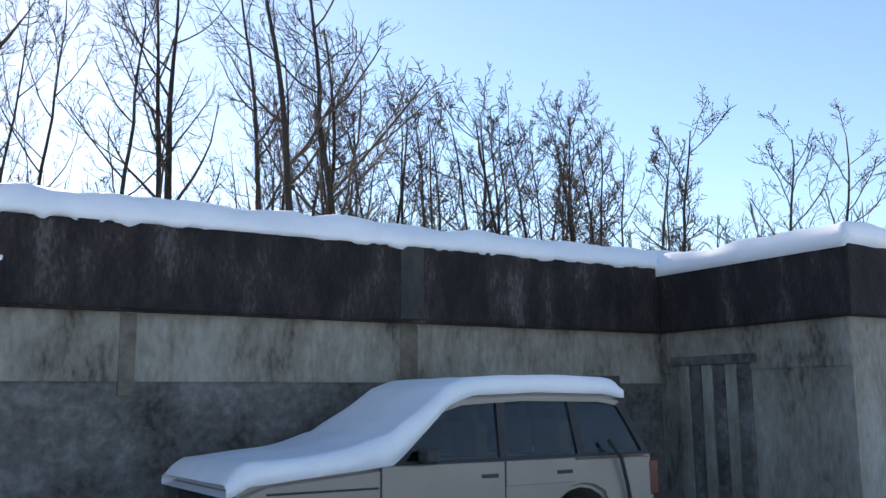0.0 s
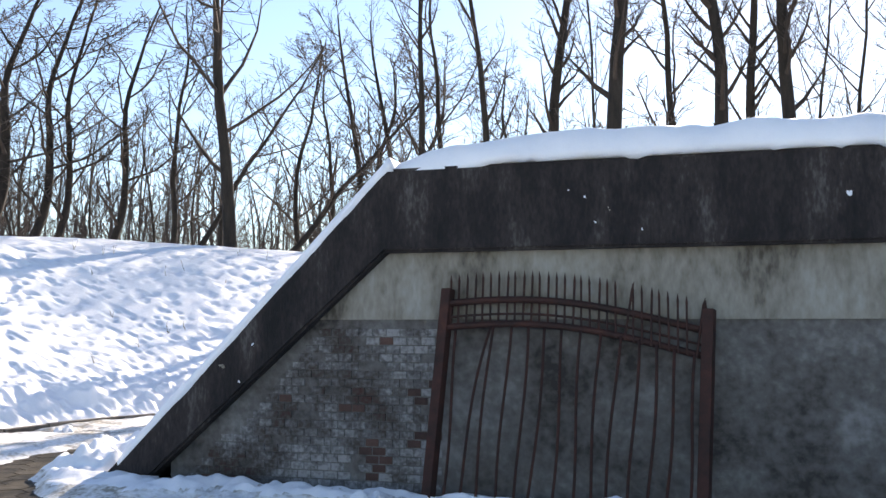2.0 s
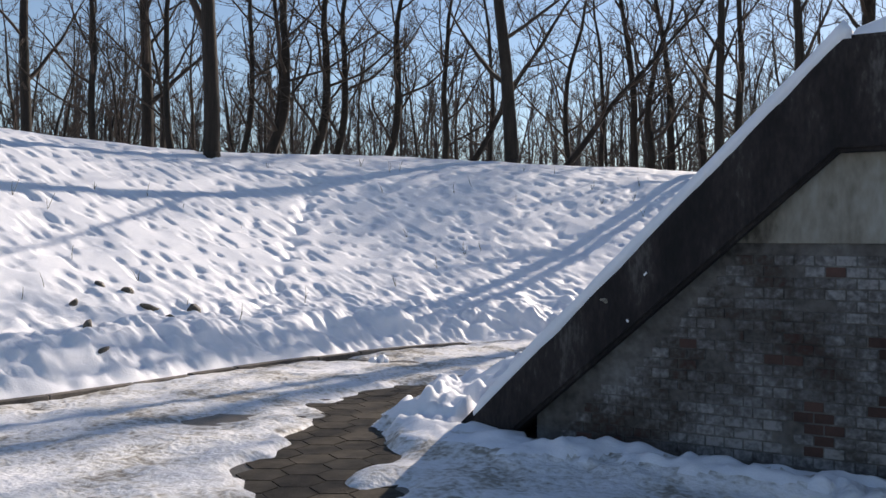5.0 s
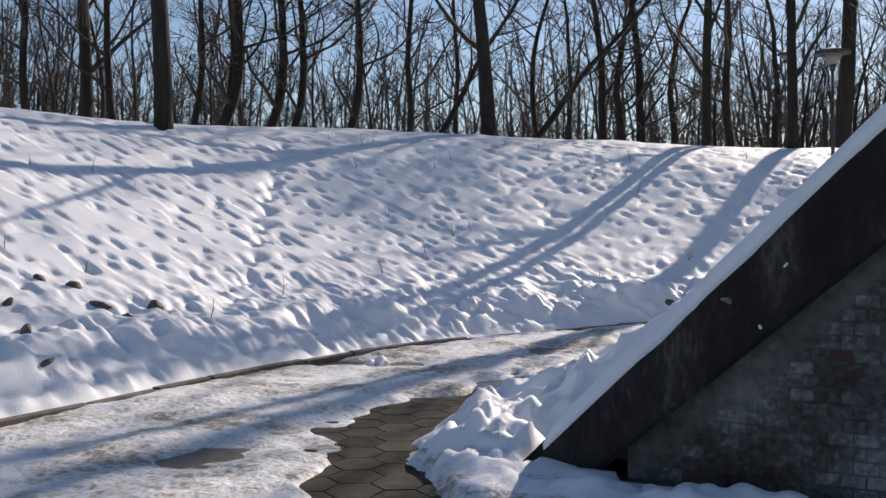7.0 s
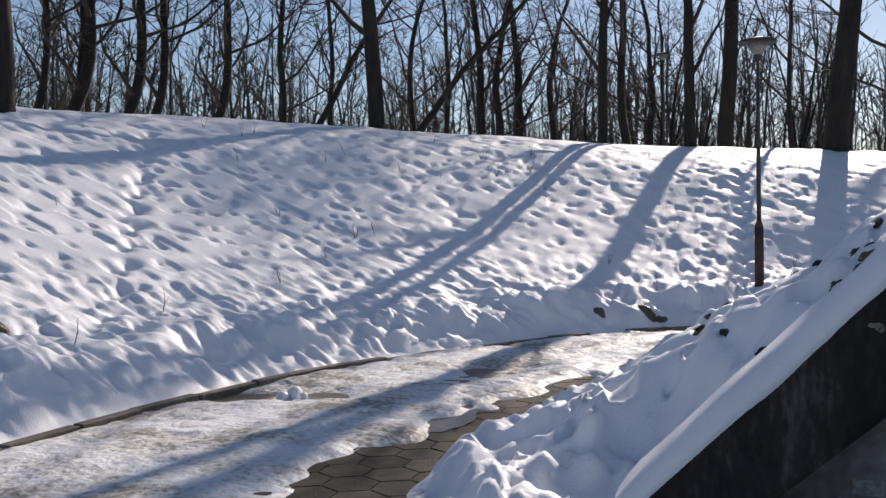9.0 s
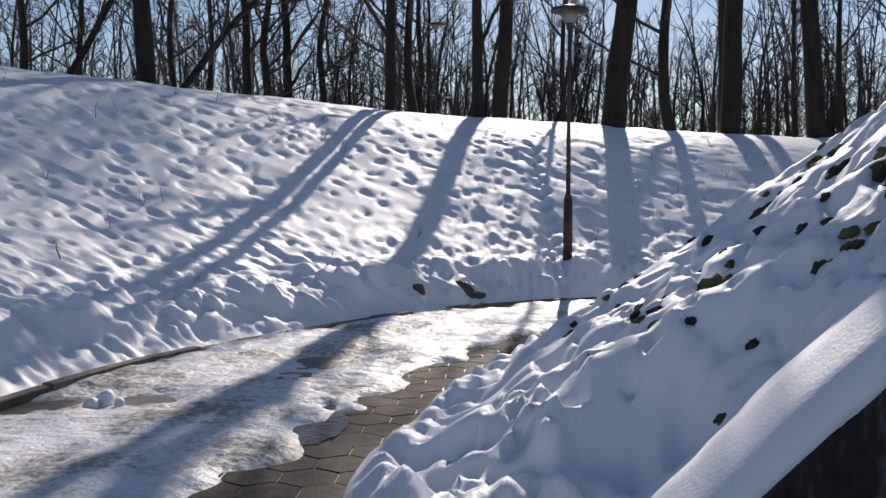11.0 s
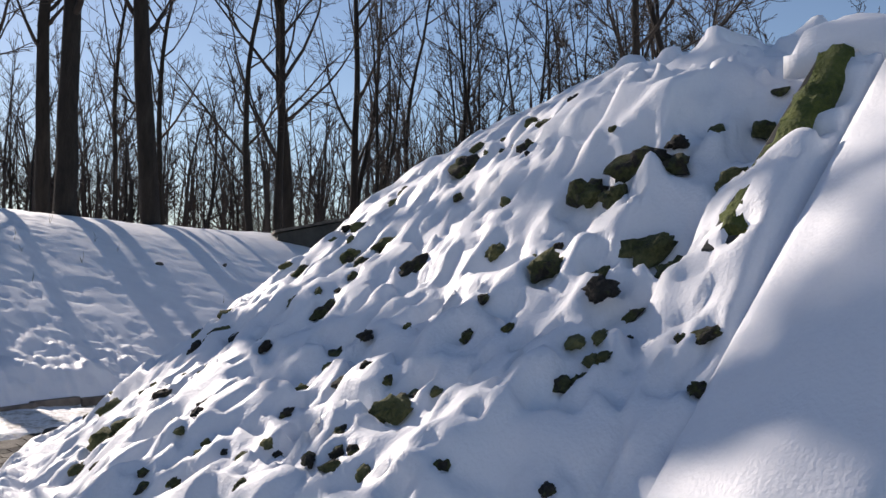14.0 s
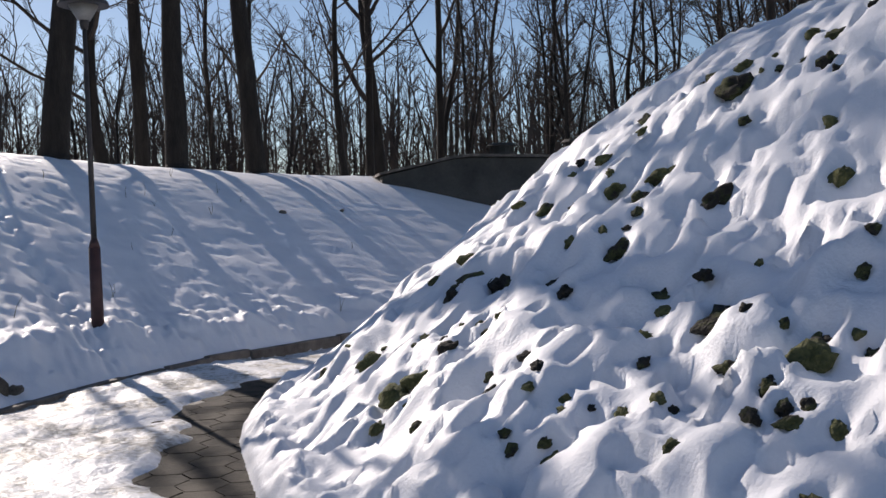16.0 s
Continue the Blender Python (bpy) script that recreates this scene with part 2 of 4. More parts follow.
def value_noise(x, y, scale, seed):
    """Smooth noise in -1..1 on arrays."""
    r = np.random.RandomState(seed).rand(256, 256) * 2 - 1
    u, v = x / scale + 1000.3, y / scale + 1000.7
    i, j = np.floor(u).astype(int), np.floor(v).astype(int)
    f, g = u - i, v - j
    f, g = f * f * f * (f * (f * 6 - 15) + 10), g * g * g * (g * (g * 6 - 15) + 10)
    i0, i1, j0, j1 = i % 256, (i + 1) % 256, j % 256, (j + 1) % 256
    return (r[i0, j0] * (1 - f) + r[i1, j0] * f) * (1 - g) + (r[i0, j1] * (1 - f) + r[i1, j1] * f) * g


def fbm(x, y, scale, seed, octaves=3):
    return sum(value_noise(x, y, scale / 2 ** k, seed + k) / 2 ** k for k in range(octaves))


def smooth_step(a, b, v):
    t = np.clip((v - a) / (b - a), 0, 1)
    return t * t * (3 - 2 * t)


def soft_min(a, b, k):
    h = np.clip(0.5 + 0.5 * (b - a) / k, 0, 1)
    return b * (1 - h) + a * h - k * h * (1 - h)


FOOT_X, FOOT_Z, TOP_X, TOP_Z = -0.34, 0.13, 2.82, 3.32
BAND_FOOT, BAND_TOP = 2.45, 3.37
# the mound's height by its distance from the toe
MOUND_IN = (0, 0.4, 0.9, 1.5, 2.2, 3.0, 4.0, 5.0, 6.5, 9.0, 14.0)
MOUND_UP = (0.05, 0.28, 0.71, 1.15, 1.77, 2.37, 3.13, 3.69, 3.76, 3.7, 3.6)
BAND_Y, WALL_Y, COPING_BACK = 4.93, 5.10, 5.5


def coping_height(x):
    return np.minimum(FOOT_Z + (TOP_Z - FOOT_Z) / (TOP_X - FOOT_X) * (x - FOOT_X), BAND_TOP)


def ground_base(x, y):
    """Height of the snow without its small dents."""
    d = side_distance(x, y, KERB_CURVE)
    e = -side_distance(x, y, TOE_CURVE)
    crest = 4.12 - 0.42 * smooth_step(-8.0, 6.0, x) + 0.1 * value_noise(x, y, 6.0, 3)
    bank = soft_min((0.495 - 0.06 * smooth_step(-1.0, 5.0, x)) * np.maximum(d, 0), crest + 0.01 * np.maximum(d - 7, 0), 1.1)
    bank = bank + 0.22 * np.exp(-((d - 0.75) / 0.45) ** 2) * (0.6 + 0.5 * value_noise(x, y, 0.5, 11)) * (d > 0)
    mound = np.interp(np.maximum(e, 0), MOUND_IN, MOUND_UP) * (1 - 0.258 * (1 - smooth_step(7.5, 11.5, y)) * (1 - smooth_step(2.5, 4.5, e)))
    yard = -0.17 * smooth_step(0.9, 4.5, x)
    inside = e > 0
    behind = smooth_step(5.75, 6.05, y)
    covered = np.minimum(mound, np.maximum(coping_height(x) - 0.12, 0.0))
    covered = np.where(y > 5.45, covered, np.where(x < 0.3, np.minimum(covered, 0.06), 0))
    near_wall = np.maximum(coping_height(x) - 0.14, np.minimum(mound, 0.25))
    mix = smooth_step(6.1, 6.9, y)
    mound = np.where(e > 0, near_wall * (1 - mix) + mound * mix, mound)
    mound = mound * behind + covered * (1 - behind)
    z = np.where(d > 0, bank, np.where(inside & (y > 4.6), mound, 0.0))
    road = (d <= 0) & ~(inside & (y > 4.6))
    z = np.where(road, yard, z)
    return z, d, e, road


def ground_height(x, y):
    z, d, e, road = ground_base(x, y)
    bare = np.abs(side_distance(x, y, BARE_CURVE))
    wide = 0.35 + 0.2 * value_noise(x, y, 0.9, 21) + 0.2 * value_noise(x, y, 0.35, 22)
    gap = smooth_step(0.25, -0.15, bare - wide)
    snow = 0.045 + 0.018 * fbm(x, y, 0.5, 31) + 0.012 * value_noise(x, y, 0.12, 34)
    worn = np.maximum(0, fbm(x, y, 1.7, 41) - 0.55) * 0.10
    z = np.where(road, z + (snow - worn) * (1 - gap) - 0.06 * gap, z)
    # ploughed snow along the wall, round its foot and along the mound
    ridge = 0.12 * np.exp(-((y - 4.4) / 0.42) ** 2) * (0.45 + 0.55 * smooth_step(0.0, 1.0, x)) * smooth_step(-0.9, -0.2, x) * smooth_step(9, 5, x)
    ridge = ridge + 0.2 * np.exp(-(((x + 0.85) / 0.5) ** 2 + ((y - 5.3) / 0.9) ** 2))
    ridge = ridge + 0.11 * np.exp(-((e - 0.2) / 0.16) ** 2) * (y > 5)
    lumps = 0.75 + 0.45 * value_noise(x, y, 0.35, 51) + 0.55 * np.abs(value_noise(x, y, 0.17, 52)) + 0.25 * value_noise(x, y, 0.09, 53)
    z = z + ridge * lumps * (d < 0) * (y < 20)
    shoulder = smooth_step(0.0, 0.25, e) * (x < -0.45) * (y > 4.7) * (y < 6.6)
    z = z + shoulder * (0.16 * value_noise(x, y, 0.3, 55) ** 2 + 0.05 * value_noise(x, y, 0.14, 56))
    # soft dents of old tracks over the bank, and humps of the stones under the mound's snow
    bank = smooth_step(0.2, 1.2, d)
    dents = 0.8 * smooth_step(0.3, 0.62, value_noise(x, y, 0.29, 61)) + 0.8 * smooth_step(0.35, 0.65, value_noise(x, y, 0.17, 62))
    z = z - (0.045 - 0.024 * smooth_step(-7.0, -1.0, x)) * dents * bank + 0.03 * bank * fbm(x, y, 1.3, 64)
    for tx, ty, dx, dy, n in ((-5.9, 8.5, -0.19, 0.3, 24), (0.45, 18.0, -0.012, 0.27, 22)):
        for k in range(n):
            px, py = tx + dx * k + 0.07 * (-1) ** k, ty + dy * k
            z = z - 0.13 * np.exp(-(((x - px) / 0.09) ** 2 + ((y - py) / 0.13) ** 2))
    low = smooth_step(3.0, 0.4, d) * smooth_step(0.0, 0.3, d)
    z = z + low * (0.09 * (np.abs(value_noise(x, y, 0.3, 71)) - 0.3) + 0.08 * np.abs(value_noise(x, y, 0.16, 72)) + 0.03 * value_noise(x, y, 0.1, 73))
    hump = smooth_step(0.0, 0.5, e) * (y > 5.8) * (d < 0)
    soft = 0.07 * fbm(x, y, 0.75, 81, 2) + 0.07 * value_noise(x, y, 0.42, 84) ** 2 + 0.035 * value_noise(x, y, 0.24, 97)
    pits = 0.1 * smooth_step(0.3, 0.75, value_noise(x, y, 0.3, 87)) + 0.07 * smooth_step(0.3, 0.7, value_noise(x, y, 0.15, 93))
    z = z + hump * smooth_step(5.8, 6.15, y) * (1 + 0.3 * smooth_step(9.5, 7.0, y)) * (soft - pits - 0.035 * smooth_step(0.25, 0.65, value_noise(x, y, 0.11, 98)))
    return z


def axis(parts):
    out = [parts[0][0]]
    for a, b, s in parts:
        n = max(1, int(round((b - a) / s)))
        out += [a + (b - a) * (i + 1) / n for i in range(n)]
    return np.array(out)


def stones_dip(x, y, z):
    """The snow sinks round each bare stone."""
    for sx, sy, r in STONES:
        q = ((x - sx) ** 2 + (y - sy) ** 2) / r ** 2
        near = q < 6
        z[near] -= 0.85 * r * np.exp(-(q[near] * 0.75) ** 2) + r * np.exp(-q[near] * 0.5) * (0.3 * value_noise(x[near], y[near], 0.09, 91) + 0.3 * value_noise(x[near], y[near], 0.2, 92)) - 0.08 * r * np.exp(-((np.sqrt(q[near]) - 1.5) / 0.4) ** 2)
    return z


STONES_NEAR = [(0.94, 5.88, 0.04), (1.08, 5.98, 0.05), (0.32, 6.07, 0.04), (1.32, 6.1, 0.06), (0.63, 6.19, 0.03), (1.29, 6.22, 0.02), (0.52, 6.32, 0.03), (1.12, 6.53, 0.04), (1.08, 6.57, 0.04), (2.28, 6.57, 0.1), (1.03, 6.6, 0.05),
               (1.82, 6.66, 0.1), (0.96, 6.66, 0.05), (1.25, 6.66, 0.04), (2.75, 6.68, 0.09), (0.29, 6.73, 0.02), (1.16, 6.74, 0.06), (1.48, 6.85, 0.09), (1.89, 6.88, 0.13), (2.26, 6.94, 0.09), (-0.23, 6.99, 0.06), (2.37, 7.01, 0.07),
               (1.68, 7.03, 0.07), (2.29, 7.23, 0.17), (2.12, 7.28, 0.09), (0.21, 7.28, 0.04), (1.23, 7.29, 0.03), (0.1, 7.3, 0.04), (0.8, 7.32, 0.04), (0.19, 7.38, 0.05), (0.81, 7.39, 0.04), (1.66, 7.4, 0.11)]
STONES_MID = [(0.09, 7.47, 0.04), (0.61, 7.53, 0.1), (0.32, 7.54, 0.06), (2.19, 7.56, 0.15), (1.31, 7.58, 0.03), (0.83, 7.61, 0.03), (0.58, 7.94, 0.05), (0.24, 8.02, 0.03), (1.87, 8.07, 0.08), (0.22, 8.09, 0.02), (0.87, 8.23, 0.08),
              (1.01, 8.27, 0.1), (2.22, 8.33, 0.06), (0.59, 8.5, 0.05), (-0.11, 8.51, 0.05), (1.18, 8.53, 0.05), (-0.06, 8.61, 0.04), (2.74, 8.64, 0.08), (0.16, 8.67, 0.04), (0.8, 8.69, 0.05), (-0.2, 8.7, 0.04), (3.05, 8.77, 0.06),
              (-0.16, 8.8, 0.03), (1.18, 8.86, 0.07), (0.25, 8.98, 0.04), (1.92, 8.99, 0.09), (3.16, 9.02, 0.06), (2.49, 9.16, 0.05), (2.86, 9.47, 0.14), (1.49, 9.48, 0.09), (3.06, 9.53, 0.07), (1.04, 9.55, 0.06)]
STONES_FAR = [(0.37, 9.55, 0.05), (0.02, 9.58, 0.06), (2.21, 9.66, 0.09), (1.56, 9.69, 0.04), (1.96, 9.7, 0.08), (-0.09, 9.7, 0.05), (1.22, 9.8, 0.11), (3.32, 9.95, 0.09), (3.09, 9.97, 0.12), (2.11, 10.08, 0.08), (0.87, 10.24, 0.03),
              (0.6, 10.27, 0.07), (0.02, 10.28, 0.06), (0.35, 10.29, 0.08), (0.22, 10.38, 0.13), (2.05, 10.45, 0.06), (3.04, 10.52, 0.08), (2.56, 10.59, 0.06), (1.46, 10.71, 0.12), (0.75, 10.75, 0.06), (2.86, 10.79, 0.07), (2.16, 10.9, 0.07),
              (1.45, 11, 0.11), (1.22, 11.02, 0.07), (2.73, 11.04, 0.05), (1.44, 11.25, 0.09), (2.29, 11.37, 0.05), (0.66, 11.39, 0.11), (0.79, 11.4, 0.07), (1.71, 11.44, 0.08), (0.88, 12.44, 0.12)]
STONES = [(x, y, max(s, 0.04)) for x, y, s in STONES_NEAR + STONES_MID + STONES_FAR]
_r = random.Random(8)
while len(STONES) < 150:
    _x, _y, _s = STONES[_r.randrange(95)]
    _x, _y, _s = _x + _r.gauss(0, 0.16), _y + _r.gauss(0, 0.2), _r.choice((0.03, 0.04, 0.05))
    if _y > (7.0 if _x < 1.0 else 6.5) and all((_x - p) ** 2 + (_y - q) ** 2 > (1.1 * (_s + w)) ** 2 for p, q, w in STONES):
        STONES.append((_x, _y, _s))
XS = axis([(-400, -60, 40), (-60, -16, 2.0), (-16, -9, 0.085), (-9, -1.8, 0.055), (-1.8, 4.4, 0.035), (4.4, 6.5, 0.1), (6.5, 14, 0.2), (14, 60, 1.5), (60, 400, 40)])
YS = axis([(-400, -20, 40), (-20, -3, 1.0), (-3, 3, 0.1), (3, 6, 0.055), (6, 11.5, 0.035), (11.5, 16, 0.05), (16, 28, 0.085), (28, 70, 1.5), (70, 500, 40)])
GX, GY = np.meshgrid(XS, YS)
GZ = stones_dip(GX, GY, ground_height(GX, GY))
GZ = np.where((GX > 0.0) & (GX < 17.5) & (GY > 4.95) & (GY < 5.6), -0.15, GZ)
NX, NY = len(XS), len(YS)
gverts = np.stack([GX.ravel(), GY.ravel(), GZ.ravel()], 1)
gi = (np.arange(NY - 1)[:, None] * NX + np.arange(NX - 1)[None, :]).ravel()
gfaces = np.stack([gi, gi + 1, gi + NX + 1, gi + NX], 1)
ground_mesh = bpy.data.meshes.new("ground")
ground_mesh.vertices.add(len(gverts))
ground_mesh.vertices.foreach_set("co", gverts.ravel())
ground_mesh.loops.add(gfaces.size)
ground_mesh.loops.foreach_set("vertex_index", gfaces.ravel())
ground_mesh.polygons.add(len(gfaces))
ground_mesh.polygons.foreach_set("loop_start", np.arange(0, gfaces.size, 4))
ground_mesh.polygons.foreach_set("use_smooth", np.ones(len(gfaces), bool))
_, cd, ce, croad = ground_base(GX, GY)
cell = (croad & (GZ < 0.11)).ravel()[gfaces].all(1)
ground_mesh.materials.append(SNOW)
ground_mesh.materials.append(ROAD_SNOW)
ground_mesh.polygons.foreach_set("material_index", cell.astype(int))
ground_mesh.update(calc_edges=True)
ground_mesh.validate()
ground = tagged(new("ground", ground_mesh), "snow-covered ground, banks and trodden icy lane", "ground", kind="structure")


def height_at(x, y):
    i = min(max(np.searchsorted(XS, x) - 1, 0), NX - 2)
    j = min(max(np.searchsorted(YS, y) - 1, 0), NY - 2)
    f, g = (x - XS[i]) / (XS[i + 1] - XS[i]), (y - YS[j]) / (YS[j + 1] - YS[j])
    return float((GZ[j, i] * (1 - f) + GZ[j, i + 1] * f) * (1 - g) + (GZ[j + 1, i] * (1 - f) + GZ[j + 1, i + 1] * f) * g)


# ---- the walls of the bunker ----
WALL_END = 17.0
bm = bmesh.new()
prism(bm, [(0.3, -0.4), (WALL_END, -0.4), (WALL_END, BAND_FOOT + 0.01), (TOP_X - 0.15, BAND_FOOT + 0.01), (0.3, 0.22)], WALL_Y, 5.62)
wall_south = tagged(part("wall_south", bm, MORTAR), "old grey brick and render bunker wall in shade", "wall", kind="structure")
bm = bmesh.new()
prism(bm, [(2.0, 1.76), (WALL_END, 1.76), (WALL_END, BAND_FOOT + 0.005), (TOP_X - 0.1, BAND_FOOT + 0.005)], WALL_Y - 0.022, WALL_Y + 0.02)
part("plaster_band", bm, PLASTER, wall_south, "pale lime plaster strip")
bm = bmesh.new()
prism(bm, [(FOOT_X - 0.25, -0.1), (FOOT_X + 0.42, 0.0), (TOP_X + 0.02, BAND_FOOT), (WALL_END - 0.003, BAND_FOOT), (WALL_END - 0.003, BAND_TOP), (TOP_X, TOP_Z)], BAND_Y, COPING_BACK)
bmesh.ops.bevel(bm, geom=[e for e in bm.edges if abs(e.verts[0].co.y - e.verts[1].co.y) < 0.01], offset=0.03, segments=2, affect="EDGES")
part("concrete_coping", bm, BAND, wall_south, "dark damp concrete band with sloping end")

# the return wall with its bricked doorway
RX = 15.65
bm = bmesh.new()
box(bm, RX + 0.15, RX + 0.9, 2.1, 5.6, -0.5, BAND_FOOT + 0.01)
wall_east = tagged(part("wall_east", bm, PLASTER), "stained rendered bunker return wall with blocked doorway", "wall", kind="structure")
bm = bmesh.new()
box(bm, RX + 0.9, 30, 2.11, 2.9, -0.5, BAND_FOOT + 0.01)
box(bm, 29.2, 30, 2.9, 6.2, -0.5, BAND_FOOT + 0.01)
part("return_face", bm, MORTAR, wall_east)
bm = bmesh.new()
box(bm, RX + 0.0, RX + 1.2, 1.95, 4.92, BAND_FOOT, BAND_TOP, 0.03)
part("concrete_coping", bm, BAND, wall_east, "dark damp concrete band")
bm = bmesh.new()
box(bm, RX + 1.2, 30, 1.96, 3.1, BAND_FOOT, BAND_TOP, 0.03)
part("concrete_coping", bm, BAND, wall_east)
bm = bmesh.new()
box(bm, RX + 0.128, RX + 0.16, 2.1, 5.06, 1.9, BAND_FOOT - 0.005)
part("plaster_band", bm, PLASTER, wall_east)
r = random.Random(3)
for k in range(6):
    bm = bmesh.new()
    y0 = 3.52 + k * 0.2
    o = r.uniform(-0.012, 0.012)
    box(bm, RX + 0.09 + o, RX + 0.17, y0, y0 + 0.185, -0.2, 1.98, 0.008)
    part("plank", bm, PLASTER if k % 2 else MORTAR, wall_east)
bm = bmesh.new()
box(bm, RX + 0.06, RX + 0.155, 3.42, 4.82, 1.98, 2.1, 0.01)
part("lintel", bm, MORTAR, wall_east)


def snow_sheet(name, label, us, vs, at, thick, seed, edge=0.07, wavy=0.8):
    """A rounded blanket of snow over a surface given by at(u, v); its rim is ragged and closed underneath."""
    nu, nv = len(us), len(vs)
    verts, faces = [], []
    u_min, u_max, v_min, v_max = us[0], us[-1], vs[0], vs[-1]
    for layer in (1, 0):
        for u in us:
            for v in vs:
                p = Vector(at(u, v))
                rim = min(u - u_min, u_max - u, v - v_min, v_max - v)
                f = min(1.0, rim / 0.16)
                f = math.sqrt(max(0.0, 1 - (1 - f) ** 2))
                n = noise.noise(Vector((p.x * 1.6, p.y * 1.6, seed))) * 0.5 + noise.noise(Vector((p.x * 5, p.y * 5, seed + 3))) * 0.22
                wob = noise.noise(Vector((p.x * 2.3, p.z * 2.3, seed + 9))) * edge + noise.noise(Vector((p.x * 7, p.z * 7, seed + 5))) * edge * 0.4
                h = thick * (1 + wavy * n) * f if layer else -0.14
                q = p + Vector((0, 0, h))
                if v - v_min < 0.05:
                    lip = min(1.0, 0.1 + (u - u_min) / 0.9)
                    q.y -= (wob * 0.6 + edge * 0.2) * lip
                    q.z -= ((0.5 * edge + abs(wob)) * lip - 0.12) if layer == 0 else 0.3 * edge * lip
                verts.append(q)
    top = lambda i, j: i * nv + j
    bot = lambda i, j: nu * nv + i * nv + j
    for i in range(nu - 1):
        for j in range(nv - 1):
            faces.append((top(i, j), top(i + 1, j), top(i + 1, j + 1), top(i, j + 1)))
            faces.append((bot(i, j + 1), bot(i + 1, j + 1), bot(i + 1, j), bot(i, j)))
        faces.append((bot(i, 0), bot(i + 1, 0), top(i + 1, 0), top(i, 0)))
        faces.append((top(i, nv - 1), top(i + 1, nv - 1), bot(i + 1, nv - 1), bot(i, nv - 1)))
    for j in range(nv - 1):
        faces.append((top(0, j), top(0, j + 1), bot(0, j + 1), bot(0, j)))
        faces.append((bot(nu - 1, j), bot(nu - 1, j + 1), top(nu - 1, j + 1), top(nu - 1, j)))
    ob = new(name, mesh_of(name, verts, faces, SNOW, True))
    return tagged(ob, label, "snow", kind="stuff")


def span(a, b, n):
    return [a + (b - a) * i / n for i in range(n + 1)]


snow_sheet("snow_cap", "thick snow lying on the concrete coping", span(TOP_X + 0.05, 16.4, 170), span(BAND_Y + 0.02, 6.6, 18),
           lambda u, v: (u, v, BAND_TOP - 0.13 * (1 - min(1, (u - TOP_X - 0.05) / 1.1)) + 0.10 * min(1, max(0, (u - 3.0) / 1.2)) + 0.05 * smooth_step(4.95, 6.2, v) * min(1, max(0, (u - 2.9) / 1.5))), 0.17, 2.0, 0.16)
snow_sheet("snow_cap", "thin snow on the sloping end of the coping", span(FOOT_X + 0.08, TOP_X + 0.1, 60), span(BAND_Y - 0.012, 5.95, 20),
           lambda u, v: (u, v, float(coping_height(u)) - 0.2 * float(smooth_step(5.3, 5.95, v))), 0.1, 7.0, 0.02, 0.6)
snow_sheet("snow_cap", "sunlit snow on the return wall coping", span(RX - 0.03, RX + 1.25, 22), span(1.9, 5.0, 44), lambda u, v: (u, v, BAND_TOP), 0.16, 5.0, 0.06)
snow_sheet("snow_cap", "snow on the return wall coping", span(RX + 1.25, 30, 60), span(1.9, 3.4, 12), lambda u, v: (u, v, BAND_TOP), 0.14, 8.0, 0.06)


